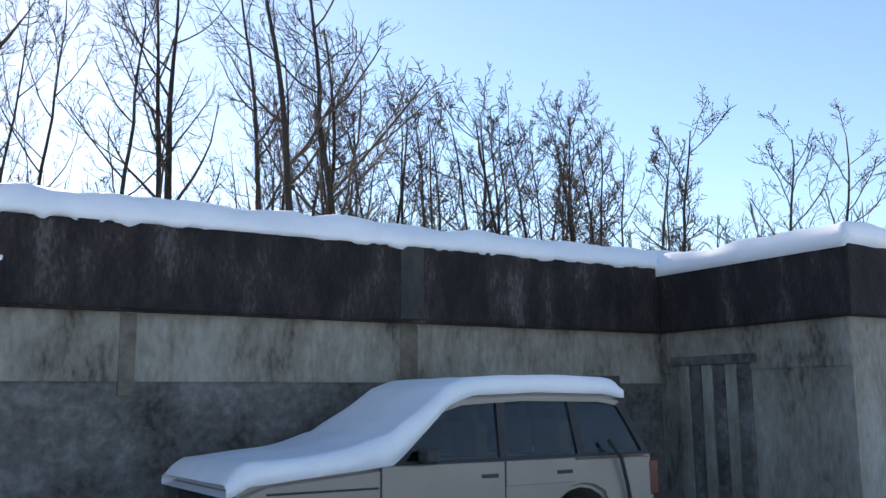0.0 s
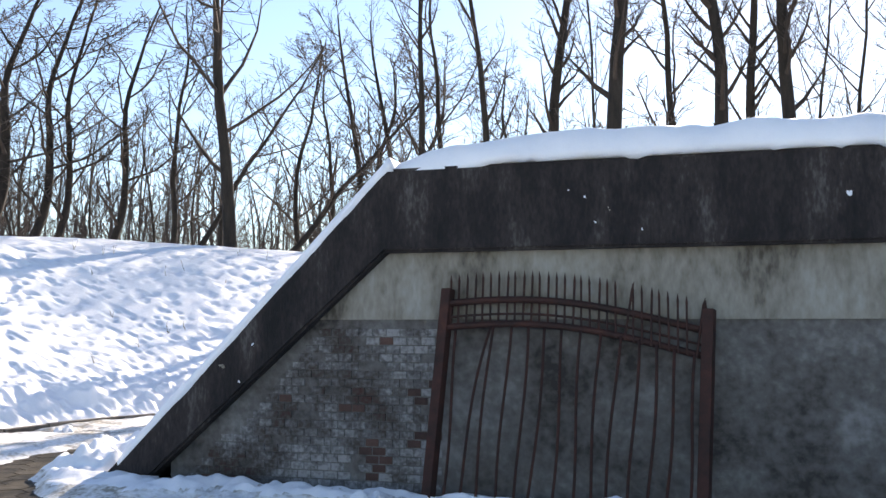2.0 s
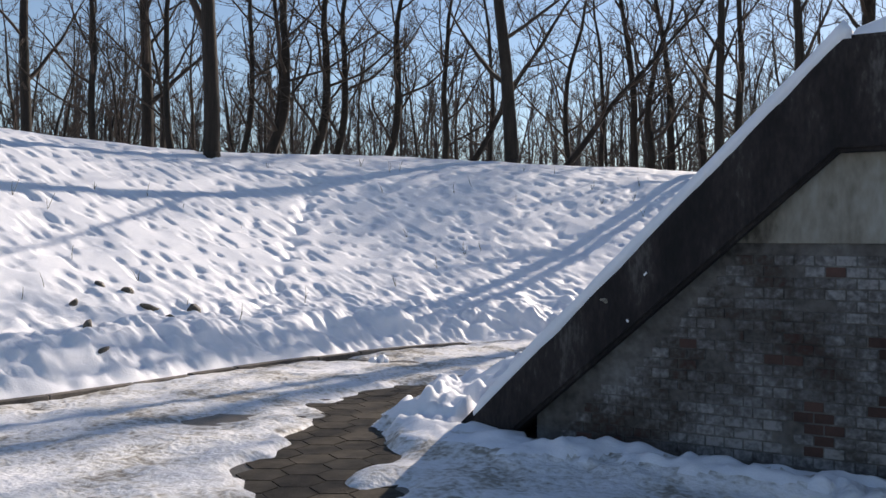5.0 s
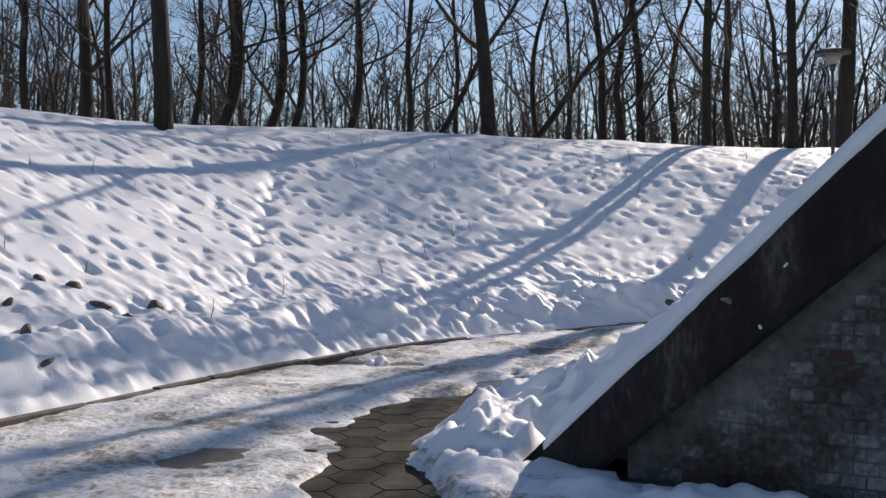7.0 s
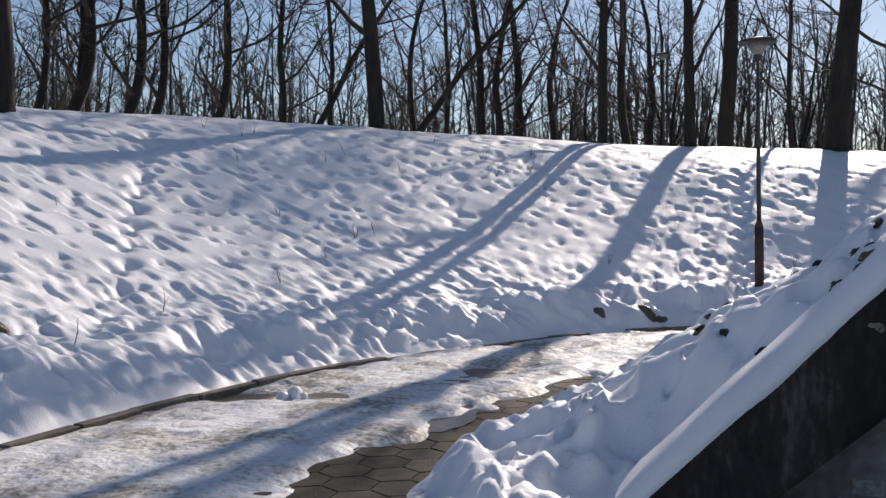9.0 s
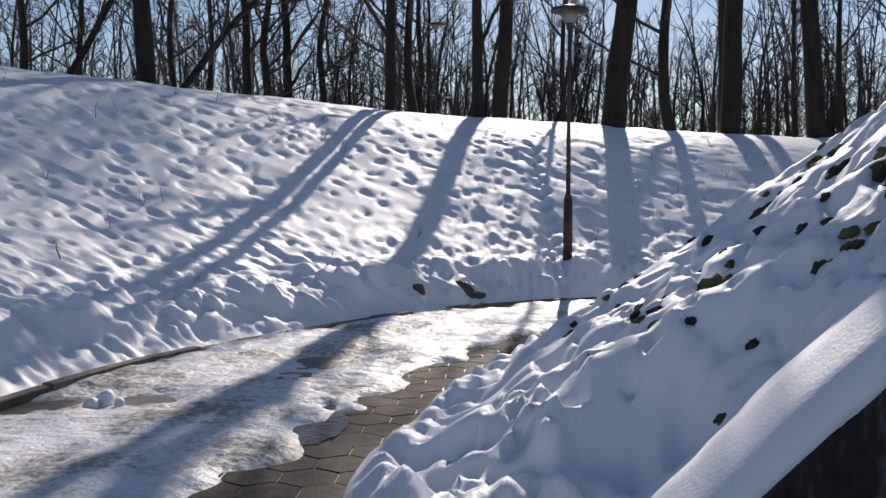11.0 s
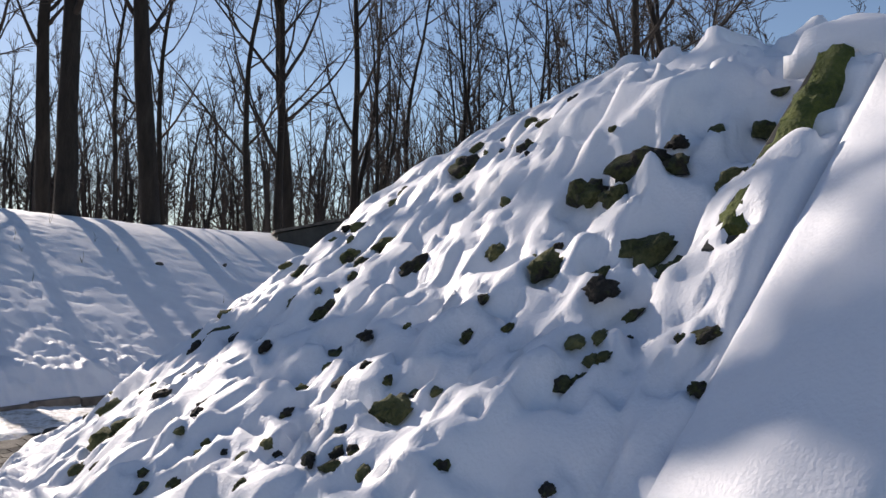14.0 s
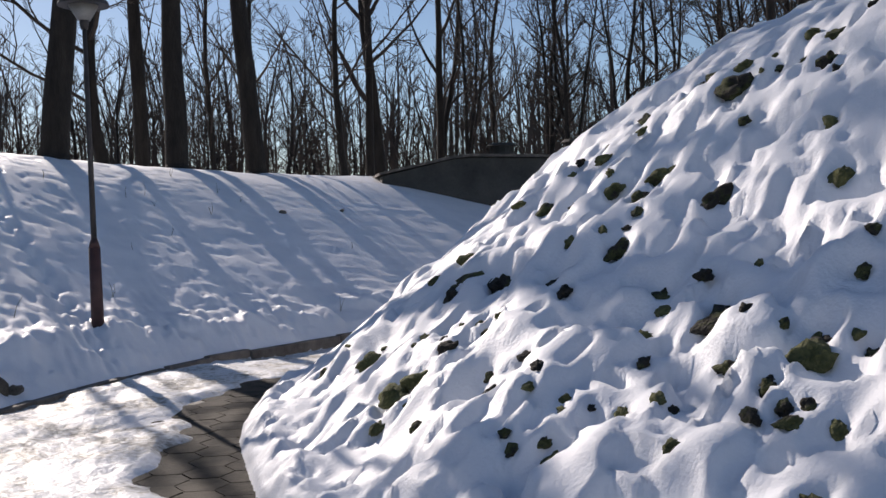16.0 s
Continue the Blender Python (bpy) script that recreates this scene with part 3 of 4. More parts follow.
# ---- trees ----
def grow_tree(seed, height, radius, lean=(0, 0), first=0.3, limbs=11, spread=1.0, fork=0, reach=0.32, fine=1):
    """A bare tree: lists for the trunk and for the crown of limbs, branches and twigs."""
    r = random.Random(seed)
    tv, tf, cv, cf = [], [], [], []

    def bend(v, amount):
        return (v + Vector((r.uniform(-1, 1), r.uniform(-1, 1), r.uniform(-0.5, 0.8))) * amount).normalized()

    def stem(p, d, length, r0, r1, segs, sides, vs, fs, wob, up=0.05):
        pts, rad = [p.copy()], [r0]
        for k in range(segs):
            d = bend(d, wob)
            d = (d + Vector((0, 0, up))).normalized()
            p = p + d * (length / segs)
            pts.append(p.copy())
            rad.append(r0 + (r1 - r0) * (k + 1) / segs)
        tube(vs, fs, pts, rad, sides)
        return pts, rad

    def branches(pts, rad, level, count, length, lo):
        n = len(pts) - 1
        for k in range(count):
            s = (lo + (1 - lo) * (k + r.random()) / count) * n
            i = min(int(s), n - 1)
            p = pts[i].lerp(pts[i + 1], s - i)
            along = (pts[i + 1] - pts[i]).normalized()
            a = r.uniform(0, 2 * math.pi)
            out = Vector((math.cos(a), math.sin(a), 0))
            out = (out - along * out.dot(along)).normalized()
            d = (along * r.uniform(0.5, 1.0) + out * r.uniform(0.6, 1.1) * spread).normalized()
            le = length * r.uniform(0.6, 1.15) * (1 - 0.45 * s / n)
            base = max(rad[i] * r.uniform(0.35, 0.6), 0.008)
            if level == 1:
                q, w = stem(p, d, le, base, 0.014, 6, 5, cv, cf, 0.22, 0.09)
                branches(q, w, 2, r.randint(5, 8), le * 0.55, 0.22)
            elif level == 2:
                q, w = stem(p, d, le, min(base, 0.025), 0.007, 4, 3, cv, cf, 0.28, 0.08)
                branches(q, w, 3, r.randint(4, 6), le * 0.6, 0.15)
            else:
                q, w = stem(p, d, le, 0.0095, 0.005, 2, 3, cv, cf, 0.3, 0.1)
                if level == 3 and fine:
                    branches(q, w, 4, fine, le * 0.6, 0.3)

    start = Vector((lean[0], lean[1], 1)).normalized()
    trunks = [(Vector((0, 0, -0.4)), start, height, radius)]
    if fork:
        for k in range(fork):
            a = r.uniform(0, 6.28)
            trunks.append((Vector((0, 0, 0.2 + 0.5 * k)), (start + Vector((math.cos(a), math.sin(a), 0)) * 0.28).normalized(), height * 0.85, radius * 0.7))
    for p, d, h, rad0 in trunks:
        pts, rad = [p.copy()], [rad0 * 1.25]
        q, w = stem(p + d * 0.5, d, h, rad0, rad0 * 0.18, 14, 9, tv, tf, 0.075 if rad0 > 0.15 else 0.11, 0.03)
        tube(tv, tf, [p, p + d * 0.25, p + d * 0.55], [rad0 * 1.5, rad0 * 1.15, rad0 * 0.99], 9)
        branches(q, w, 1, limbs, h * reach, first)
    return tv, tf, cv, cf


def tree_kind(seed, label, **kw):
    tv, tf, cv, cf = grow_tree(seed, **kw)
    root = new("tree")
    root.empty_display_size = 0.3
    tagged(root, label, "tree", "bare trees of the wood")
    child("trunk", mesh_of("trunk", tv, tf, BARK, True), root)
    child("crown", mesh_of("crown", cv, cf, TWIG, True), root)
    return root


KINDS = [
    tree_kind(11, "tall straight bare tree with dark bark, standing in snow", height=13, radius=0.24, first=0.12, limbs=14),
    tree_kind(12, "bare tree with a stout dark trunk, standing in snow", height=14, radius=0.34, first=0.16, limbs=14, spread=1.2),
    tree_kind(13, "slender bare tree leaning over the snowy bank", height=10, radius=0.11, lean=(0.2, 0.0), first=0.12, limbs=13),
    tree_kind(14, "slender crooked bare tree on the snowy bank", height=11, radius=0.10, lean=(-0.05, 0.05), first=0.1, limbs=15),
    tree_kind(15, "forked bare tree with several dark stems", height=14, radius=0.2, first=0.14, limbs=11, fork=1, reach=0.42),
    tree_kind(16, "thin bare tree leaning steeply", height=10, radius=0.10, lean=(0.55, 0.0), first=0.25, limbs=11),
    tree_kind(17, "small bushy bare tree with fine twigs", height=8, radius=0.10, first=0.1, limbs=14, spread=1.3, fork=2),
    tree_kind(18, "bare tree with wide twisting limbs", height=13, radius=0.2, first=0.16, limbs=12, spread=1.5, reach=0.42),
    tree_kind(19, "slim bare tree deeper in the snowy wood", height=11, radius=0.13, first=0.1, limbs=13, fine=0),
    tree_kind(20, "crooked bare tree deeper in the snowy wood", height=10, radius=0.12, lean=(0.12, 0.05), first=0.1, limbs=12, spread=1.3, fork=1, fine=0),
    tree_kind(22, "tall thin bare tree deeper in the snowy wood", height=12, radius=0.15, lean=(-0.06, 0.0), first=0.15, limbs=13, spread=1.1, fine=0),
    tree_kind(31, "old bare tree with a stout trunk and twisting limbs", height=20, radius=0.33, first=0.26, limbs=26, spread=1.2, reach=0.2, fine=2),
]
USED = set()


def plant(kind, x, y, scale=1.0, turn=0.0, thick=1.0):
    z = height_at(x, y)
    m = pose(x, y, z - 0.05, 0, 0, turn)
    if kind not in USED:
        USED.add(kind)
        ob = KINDS[kind]
        ob.matrix_basis = m @ Matrix.Diagonal((scale * thick, scale * thick, scale, 1))
        return ob
    ob = copy_thing(KINDS[kind], m)
    ob.scale = (scale * thick, scale * thick, scale)
    return ob


# along the crest of the bank, from one end of the view to the other
BASE_RADIUS = (0.24, 0.34, 0.11, 0.10, 0.2, 0.10, 0.10, 0.2, 0.13, 0.12, 0.15, 0.33)
ROW_A = [(7, -13.4, 10.0, 0, 0.1), (3, -12.3, 10.8, 50, 0.07), (0, -12.3, 12.1, 10, 0.12), (3, -11.5, 12.1, 90, 0.07), (1, -11.8, 13.4, 40, 0.2), (2, -11.4, 13.9, 30, 0.07), (2, -11.2, 14.4, 35, 0.125),
         (3, -11.0, 14.8, 0, 0.07), (2, -10.7, 15.4, 30, 0.11), (2, -10.4, 15.9, 25, 0.09), (2, -9.9, 17.3, 30, 0.1), (3, -9.1, 19.0, 200, 0.08), (5, -8.9, 19.2, 25, 0.08), (3, -8.7, 21.1, 10, 0.07),
         (7, -8.5, 22.4, 80, 0.22), (5, -8.0, 22.5, 30, 0.11)]
# stout trees at (-0.4, 35.2) and (8.2, 37.5) are added to thicken crown shade
ROW_B = [(3, -7.5, 23.9, 100, 0.09), (3, -7.0, 25.2, 10, 0.08), (0, -6.3, 25.9, 60, 0.125), (3, -5.9, 26.0, 170, 0.12), (0, -5.3, 26.4, 33, 0.125), (3, -4.4, 26.8, 140, 0.1), (0, -3.4, 26.3, 120, 0.15),
         (3, -2.8, 27.0, 10, 0.13), (3, -1.8, 29.5, 0, 0.11), (0, -1.1, 26.6, 20, 0.16), (11, -0.4, 35.2, 70, 0.3), (11, 2.65, 27.8, 100, 0.33), (3, 5.0, 31.5, 0, 0.19), (11, 6.4, 29.9, 200, 0.32),
         (11, 9.4, 31.2, 320, 0.31), (11, 8.2, 37.5, 0, 0.28)]
ROW_C = [(3, 15.6, 36.1, 30, 0.15), (7, 18.4, 38.0, 10, 0.26), (3, 12.3, 36.8, 50, 0.12), (3, 10.8, 37.5, 80, 0.1), (7, 17.1, 36.8, 90, 0.18), (4, 22.6, 39.3, 60, 0.2), (3, 25.5, 38.7, 60, 0.14),
         (6, 25.2, 30.6, 0, 0.12), (6, 28.4, 28.6, 30, 0.15), (6, 29.6, 27.5, 130, 0.14), (6, 31.8, 25.9, 70, 0.14), (6, 30.6, 27.2, 100, 0.12), (3, 33.2, 24.6, 0, 0.09), (6, 35.2, 23.0, 230, 0.14), (3, 34.6, 17.4, 0, 0.12)]
ROW_D = [(3, 35.5, 16.2, 45, 0.12), (3, 1.8, 33.3, 0, 0.09), (3, -1.7, 32.3, 10, 0.08), (6, 26.6, 30.0, 60, 0.12), (6, 23.6, 32.0, 160, 0.11), (6, 24.8, 34.5, 20, 0.12),
         (6, 21.5, 36.0, 80, 0.1), (6, 33.5, 27.5, 200, 0.12)]
for row in (ROW_A, ROW_B, ROW_C, ROW_D):
    for k, x, y, a, rad in row:
        s = {6: 1.5, 11: 1.0}.get(k, 1.4 if 0 < x < 33 else 1.0)
        if rad < 0.13 and x < 0:
            x, y, rad = 2 + (x - 2) * 1.5, -0.5 + (y + 0.5) * 1.5, rad * 1.7
        plant(k, x, y, s, a, rad / BASE_RADIUS[k] / s)
for k, x, y, a, s, thick in ((4, 15.3, 17.4, 60, 0.95, 0.85), (3, 16.1, 17.3, 200, 1.25, 1.2)):
    plant(k, x, y, s, a, thick)
r = random.Random(77)
placed = 0
while placed < 85:
    x, y = r.uniform(-45, 55), r.uniform(0, 75)
    d = float(side_distance(np.array([x]), np.array([y]), KERB_CURVE)[0])
    if d < (31.0 if -16 < x < 14 else 20.0) or d > 50 or (x > 20 and d < 28):
        continue
    plant(r.choice((8, 9, 10)), x, y, r.uniform(0.7, 0.95), r.uniform(0, 360), r.uniform(0.7, 1.1))
    placed += 1


# the far wood, thin stems and brush that nobody could count
fv, ff = [], []


def sliver(a, b, r0, r1):
    """A three-sided tapering stem."""
    k = len(fv)
    d = (b - a).normalized()
    u = d.cross(Vector((0.3, 0.9, 0.2))).normalized()
    w = d.cross(u)
    for p, q in ((a, r0), (b, r1)):
        fv.extend((p + u * q, p + (w * 0.87 - u * 0.5) * q, p - (w * 0.87 + u * 0.5) * q))
    ff.extend(((k, k + 1, k + 4, k + 3), (k + 1, k + 2, k + 5, k + 4), (k + 2, k, k + 3, k + 5)))


for k in range(1150):
    a = r.uniform(-1.35, 1.35)
    dist = r.uniform(56, 95)
    p = Vector((dist * math.sin(a) + 2, dist * math.cos(a), 3.4))
    h = r.uniform(7, 14) * (0.7 if a > 0.75 else 1)
    d = Vector((r.uniform(-0.12, 0.12), r.uniform(-0.12, 0.12), 1)).normalized()
    rad = r.uniform(0.06, 0.17)
    mid = p + d * h * 0.5
    top = mid + (d + Vector((r.uniform(-0.2, 0.2), r.uniform(-0.2, 0.2), 0))).normalized() * h * 0.5
    sliver(p, mid, rad, rad * 0.6)
    sliver(mid, top, rad * 0.6, 0.02)
    for b in range(14):
        s = r.uniform(0.08, 0.95)
        q = p.lerp(mid, s * 2) if s < 0.5 else mid.lerp(top, s * 2 - 1)
        e = Vector((r.uniform(-1, 1), r.uniform(-1, 1), r.uniform(0.3, 1.4))).normalized()
        le = r.uniform(1.0, 3.2) * (1.15 - s * 0.7)
        m1 = q + e * le
        sliver(q, m1, 0.035, 0.015)
        for c in range(5):
            e2 = (e + Vector((r.uniform(-1, 1), r.uniform(-1, 1), r.uniform(-0.3, 1))) * 0.8).normalized()
            q2 = q.lerp(m1, r.uniform(0.2, 1))
            sliver(q2, q2 + e2 * le * r.uniform(0.35, 0.7), 0.017, 0.008)
far_wood = tagged(new("far_wood", mesh_of("far_wood", fv, ff, FAR_TWIG)), "distant leafless wood of thin brown stems", "wood", kind="stuff")


# ---- the lane: pavers, meltwater, kerb ----
def hexagon(bm, r, h):
    bmesh.ops.create_cone(bm, cap_ends=True, segments=6, radius1=r, radius2=r * 0.965, depth=h, matrix=Matrix.Translation((0, 0, -h / 2)))


bm = bmesh.new()
bmesh.ops.create_grid(bm, x_segments=8, y_segments=16, size=1.0, matrix=Matrix.Translation((-3.1, 8.5, -0.010)) @ Matrix.Diagonal((4.1, 8.5, 1, 1)))
pavement = tagged(part("pavement", bm, BEDDING), "wet grit bed of the paved lane", "pavement", kind="structure")
bm = bmesh.new()
hexagon(bm, 0.2015, 0.06)
paver_mesh = bpy.data.meshes.new("paver")
bm.to_mesh(paver_mesh)
bm.free()
paver_mesh.materials.append(PAVER)
r = random.Random(4)
count = 0
for j in range(-8, 70):
    for i in range(-14, 16):
        x, y = i * 0.35 + (0.175 if j % 2 else 0), j * 0.304
        dist = float(abs(side_distance(np.array([x]), np.array([y]), BARE_CURVE)[0]))
        if dist < 0.72 and 0.8 < y < 16.5 and count < 300:
            child("paver", paver_mesh, pavement, at=pose(x, y, r.uniform(-0.003, 0.002), r.uniform(-0.3, 0.3), r.uniform(-0.3, 0.3), 60 * r.randint(0, 5)))
            count += 1


def puddle(x, y, sx, sy, turn, seed):
    vs, fs = [Vector((0, 0, 0))], []
    n = 40
    for k in range(n):
        a = 2 * math.pi * k / n
        q = 1 + 0.35 * noise.noise(Vector((math.cos(a) * 1.4, math.sin(a) * 1.4, seed))) + 0.15 * noise.noise(Vector((math.cos(a) * 4, math.sin(a) * 4, seed)))
        vs.append(Vector((math.cos(a) * sx * q, math.sin(a) * sy * q, 0)))
        fs.append((0, k + 1, (k + 1) % n + 1))
    ob = new("puddle", mesh_of("puddle", vs, fs, WATER))
    ob.matrix_basis = pose(x, y, 0.007, 0, 0, turn)
    tagged(ob, "shallow meltwater puddle on the wet paving", "puddle", "meltwater puddles", "structure")


puddle(-1.75, 10.9, 0.2, 0.55, -20, 1.0)
puddle(-2.1, 8.3, 0.22, 0.6, 0, 5.0)

bm = bmesh.new()
box(bm, -0.49, 0.49, -0.06, 0.06, -0.2, 0.07, 0.012)
kerb_mesh = bpy.data.meshes.new("kerb_stone")
bm.to_mesh(kerb_mesh)
bm.free()
kerb_mesh.materials.append(KERB)
kerb = tagged(new("kerb"), "dark concrete kerb edging, half buried in snow", "kerb", kind="structure")
steps = smooth_line(KERB_LINE, 1.0)
for (ax, ay), (bx, by) in zip(steps, steps[1:]):
    if 2.0 < by < 23 and ax < 9:
        L = math.hypot(bx - ax, by - ay)
        m = pose((ax + bx) / 2 + r.uniform(-0.03, 0.03), (ay + by) / 2, r.uniform(-0.03, 0.02), 0, 0, math.degrees(math.atan2(by - ay, bx - ax)))
        child("kerb_stone", kerb_mesh, kerb, at=m @ Matrix.Diagonal((L, 1, 1, 1)))


def lump(name, label, category, mat, x, y, z, size, seed, flat=0.7, group="", detail=2, rough=0.35, tilt=None):
    """A rounded irregular lump: a stone, a clod or a chunk of snow."""
    bm = bmesh.new()
    bmesh.ops.create_icosphere(bm, subdivisions=detail, radius=1.0)
    for v in bm.verts:
        n = noise.noise(v.co * 1.1 + Vector((seed * 3.7, 0, 0))) * rough + noise.noise(v.co * 3 + Vector((0, seed * 2.3, 0))) * rough * 0.6
        v.co *= 1 + n
        v.co.z *= flat
    ob = part(name, bm, mat, smooth=True)
    if tilt is not None:
        up = Vector(tilt).to_track_quat("Z", "Y").to_matrix().to_4x4()
        ob.matrix_basis = Matrix.Translation((x, y, z)) @ up @ Matrix.Rotation(seed * 1.7, 4, "Z") @ Matrix.Diagonal((size * (1.0 + 0.35 * math.sin(seed * 5)), size * 0.8, size, 1))
        return tagged(ob, label, category, group)
    ob.matrix_basis = Matrix.Translation((x, y, z)) @ Euler((seed * 1.3, seed * 0.7, seed * 2.1)).to_matrix().to_4x4() @ Matrix.Diagonal((size, size * 0.85, size, 1))
    return tagged(ob, label, category, group)


zs = ground_height(np.array([s[0] for s in STONES]), np.array([s[1] for s in STONES]))
for k, ((x, y, s), z) in enumerate(zip(STONES, zs)):
    lump("stone", "mossy dark stone bare of snow on the mound" if k % 3 else "dark brown stone showing through thawing snow", "stone", ROCK, x, y, float(z) - 0.48 * s, s * 1.06, k + 1.0, 0.55, "stones of the mound", 3, 0.75, (-0.55, 0.05, 0.83))

for k, (x, y, s) in enumerate([(-3.93, 8.85, 0.10), (-4.0, 8.7, 0.07), (-3.78, 8.75, 0.05)]):
    lump("snow_chunk", "loose chunk of snow lying on the icy lane", "snow chunk", SNOW, x, y, height_at(x, y) + s * 0.35, s, k + 40.0, 0.8, "loose snow chunks")
for k, (x, y, s) in enumerate([(-7.2, 6.46, 0.1), (-6.98, 6.77, 0.12), (-6.63, 6.86, 0.15), (-6.26, 6.95, 0.14), (-6.3, 7.4, 0.12), (-6.8, 5.7, 0.1), (-6.2, 5.45, 0.15), (-5.5, 5.1, 0.1), (-1.85, 15.4, 0.12), (-1.2, 16.05, 0.2), (-0.95, 16.15, 0.14), (7.0, 25.0, 0.14), (9.2, 26.0, 0.12)]):
    lump("clod", "bare brown earth clod in the snowy bank", "clod", BEDDING, x, y, height_at(x, y) - 0.3 * s, s, k + 70.0, 0.4, "earth clods")

# the mossy back edge of the sloping coping
vs, fs = [], []
for k in range(49):
    f = k / 48
    x = 1.74 + 1.1 * f
    z = float(coping_height(x)) - 0.2
    w = 0.11 + 0.03 * f
    for i in range(9):
        a = i / 8 * 2 - 1
        ragged = 0.05 * noise.noise(Vector((f * 11, a * 2, 1))) + 0.03 * noise.noise(Vector((f * 30, a * 3, 5)))
        lift = 0.1 - 0.07 * a * a + 0.045 * noise.noise(Vector((f * 16, a * 2.5, 4))) + 0.03 * noise.noise(Vector((f * 40, a * 6, 8)))
        vs.append((x, 6.24 + w * a + (ragged if abs(a) > 0.7 else 0), z + (lift if abs(a) < 1 else -0.12)))
for k in range(48):
    for i in range(8):
        fs.append((k * 9 + i, k * 9 + i + 1, k * 9 + i + 10, k * 9 + i + 9))
fs += [tuple(range(9)), tuple(48 * 9 + i for i in range(8, -1, -1))]
edge = tagged(new("coping_edge"), "bare concrete edge of the coping covered in green moss", "concrete edge")
child("moss", mesh_of("moss", vs, fs, MOSS, True), edge, "thick green moss")
bm = bmesh.new()
for k in range(4):
    x0 = 1.7 + 0.3 * k
    z0 = float(coping_height(x0 + 0.16)) - 0.24
    m = Matrix.Translation((x0 + 0.16, 6.28, z0)) @ Matrix.Rotation(-math.atan((TOP_Z - FOOT_Z) / (TOP_X - FOOT_X)), 4, "Y")
    box(bm, -0.215, 0.215, -0.09, 0.09, -0.2, 0.06, 0.012, m)
part("edge_stone", bm, SHED_CONC, edge, "grey concrete upstand")

# ---- marks on the wall ----
for k, (x, z, s) in enumerate([(1.0, 1.27, 0.06), (1.35, 1.5, 0.03), (4.9, 2.95, 0.035), (5.15, 2.83, 0.05), (5.0, 2.7, 0.02), (7.3, 2.9, 0.045), (4.75, 3.02, 0.02), (5.45, 2.62, 0.02), (1.2, 1.1, 0.02)]):
    lump("fleck", "pale lichen and snow fleck on the dark concrete", "fleck", PLASTER if s > 0.045 else SNOW, x, BAND_Y + 0.6 * s, z, s, k + 90.0, 0.6, "snow flecks on the coping", 2, 0.5)
bm = bmesh.new()
box(bm, 11.55, 11.86, BAND_Y - 0.012, BAND_Y + 0.02, BAND_FOOT + 0.04, BAND_TOP - 0.04, 0.004)
part("joint_cover", bm, SHED_CONC, wall_south, "pale patched joint in the concrete band")
bm = bmesh.new()
box(bm, 8.44, 8.6, WALL_Y - 0.03, WALL_Y + 0.01, 1.62, BAND_FOOT - 0.01, 0.004)
box(bm, 11.62, 11.86, WALL_Y - 0.03, WALL_Y + 0.01, 1.62, BAND_FOOT - 0.01, 0.004)
part("seep_streak", bm, BEDDING, wall_south, "dark seepage streaks down the plaster")
bm = bmesh.new()
box(bm, 14.1, 15.0, WALL_Y - 0.04, WALL_Y + 0.01, -0.2, 1.86, 0.01)
part("blocked_opening", bm, SHED_CONC, wall_south, "dark blocked opening")

bm = bmesh.new()
box(bm, -0.071, 0.071, -0.012, 0.02, -0.0375, 0.0375, 0.004)
brick_mesh = bpy.data.meshes.new("brick")
bm.to_mesh(brick_mesh)
bm.free()
brick_mesh.materials.append(BRICK)
red_brick_mesh = brick_mesh.copy()
red_brick_mesh.materials.clear()
red_brick_mesh.materials.append(RED_BRICK)
r = random.Random(21)
bv, bf = [], []
made = 0
for row in range(21):
    z = 0.05 + row * 0.0875
    for col in range(104):
        x = 0.45 + col * 0.152 + (0.076 if row % 2 else 0)
        if x > 15.6 or z > 1.71 or x < 0.42 + 0.98 * z + 0.08:
            continue
        if x < 3.35 and made < 300:
            if r.random() < 0.07:
                continue
            bare = noise.noise(Vector((x * 1.7, z * 3.0, 4.0))) > 0.25 and r.random() < 0.45
            child("brick", red_brick_mesh if bare else brick_mesh, wall_south, at=pose(x, WALL_Y + (r.uniform(0.006, 0.01) if bare else r.uniform(0.0, 0.007)), z, 0, 0, r.uniform(-0.8, 0.8)))
            made += 1
        elif r.random() < 0.4:
            y0, w, h = WALL_Y + r.uniform(-0.010, -0.002), 0.069, 0.036
            k = len(bv)
            bv += [(x - w, y0, z - h), (x + w, y0, z - h), (x + w, y0, z + h), (x - w, y0, z + h), (x - w, y0 + 0.02, z - h), (x + w, y0 + 0.02, z - h), (x + w, y0 + 0.02, z + h), (x - w, y0 + 0.02, z + h)]
            bf += [(k, k + 1, k + 2, k + 3), (k + 1, k, k + 4, k + 5), (k + 3, k + 2, k + 6, k + 7), (k, k + 3, k + 7, k + 4), (k + 2, k + 1, k + 5, k + 6)]
tagged(child("brickwork", mesh_of("brickwork", bv, bf, MORTAR), wall_south), kind="stuff")

# ---- the iron gate leaning on the wall ----
gate = tagged(new("iron_gate"), "rusty wrought-iron gate leaning against the bunker wall", "gate")
GL, GR = 3.50, 6.05
lean_y = lambda z: 4.98 - 0.34 * (1.9 - z) / 1.9


def rail_z(f, base):
    return base + 0.06 * math.sin(f * math.pi * 1.25) - 0.24 * f * f


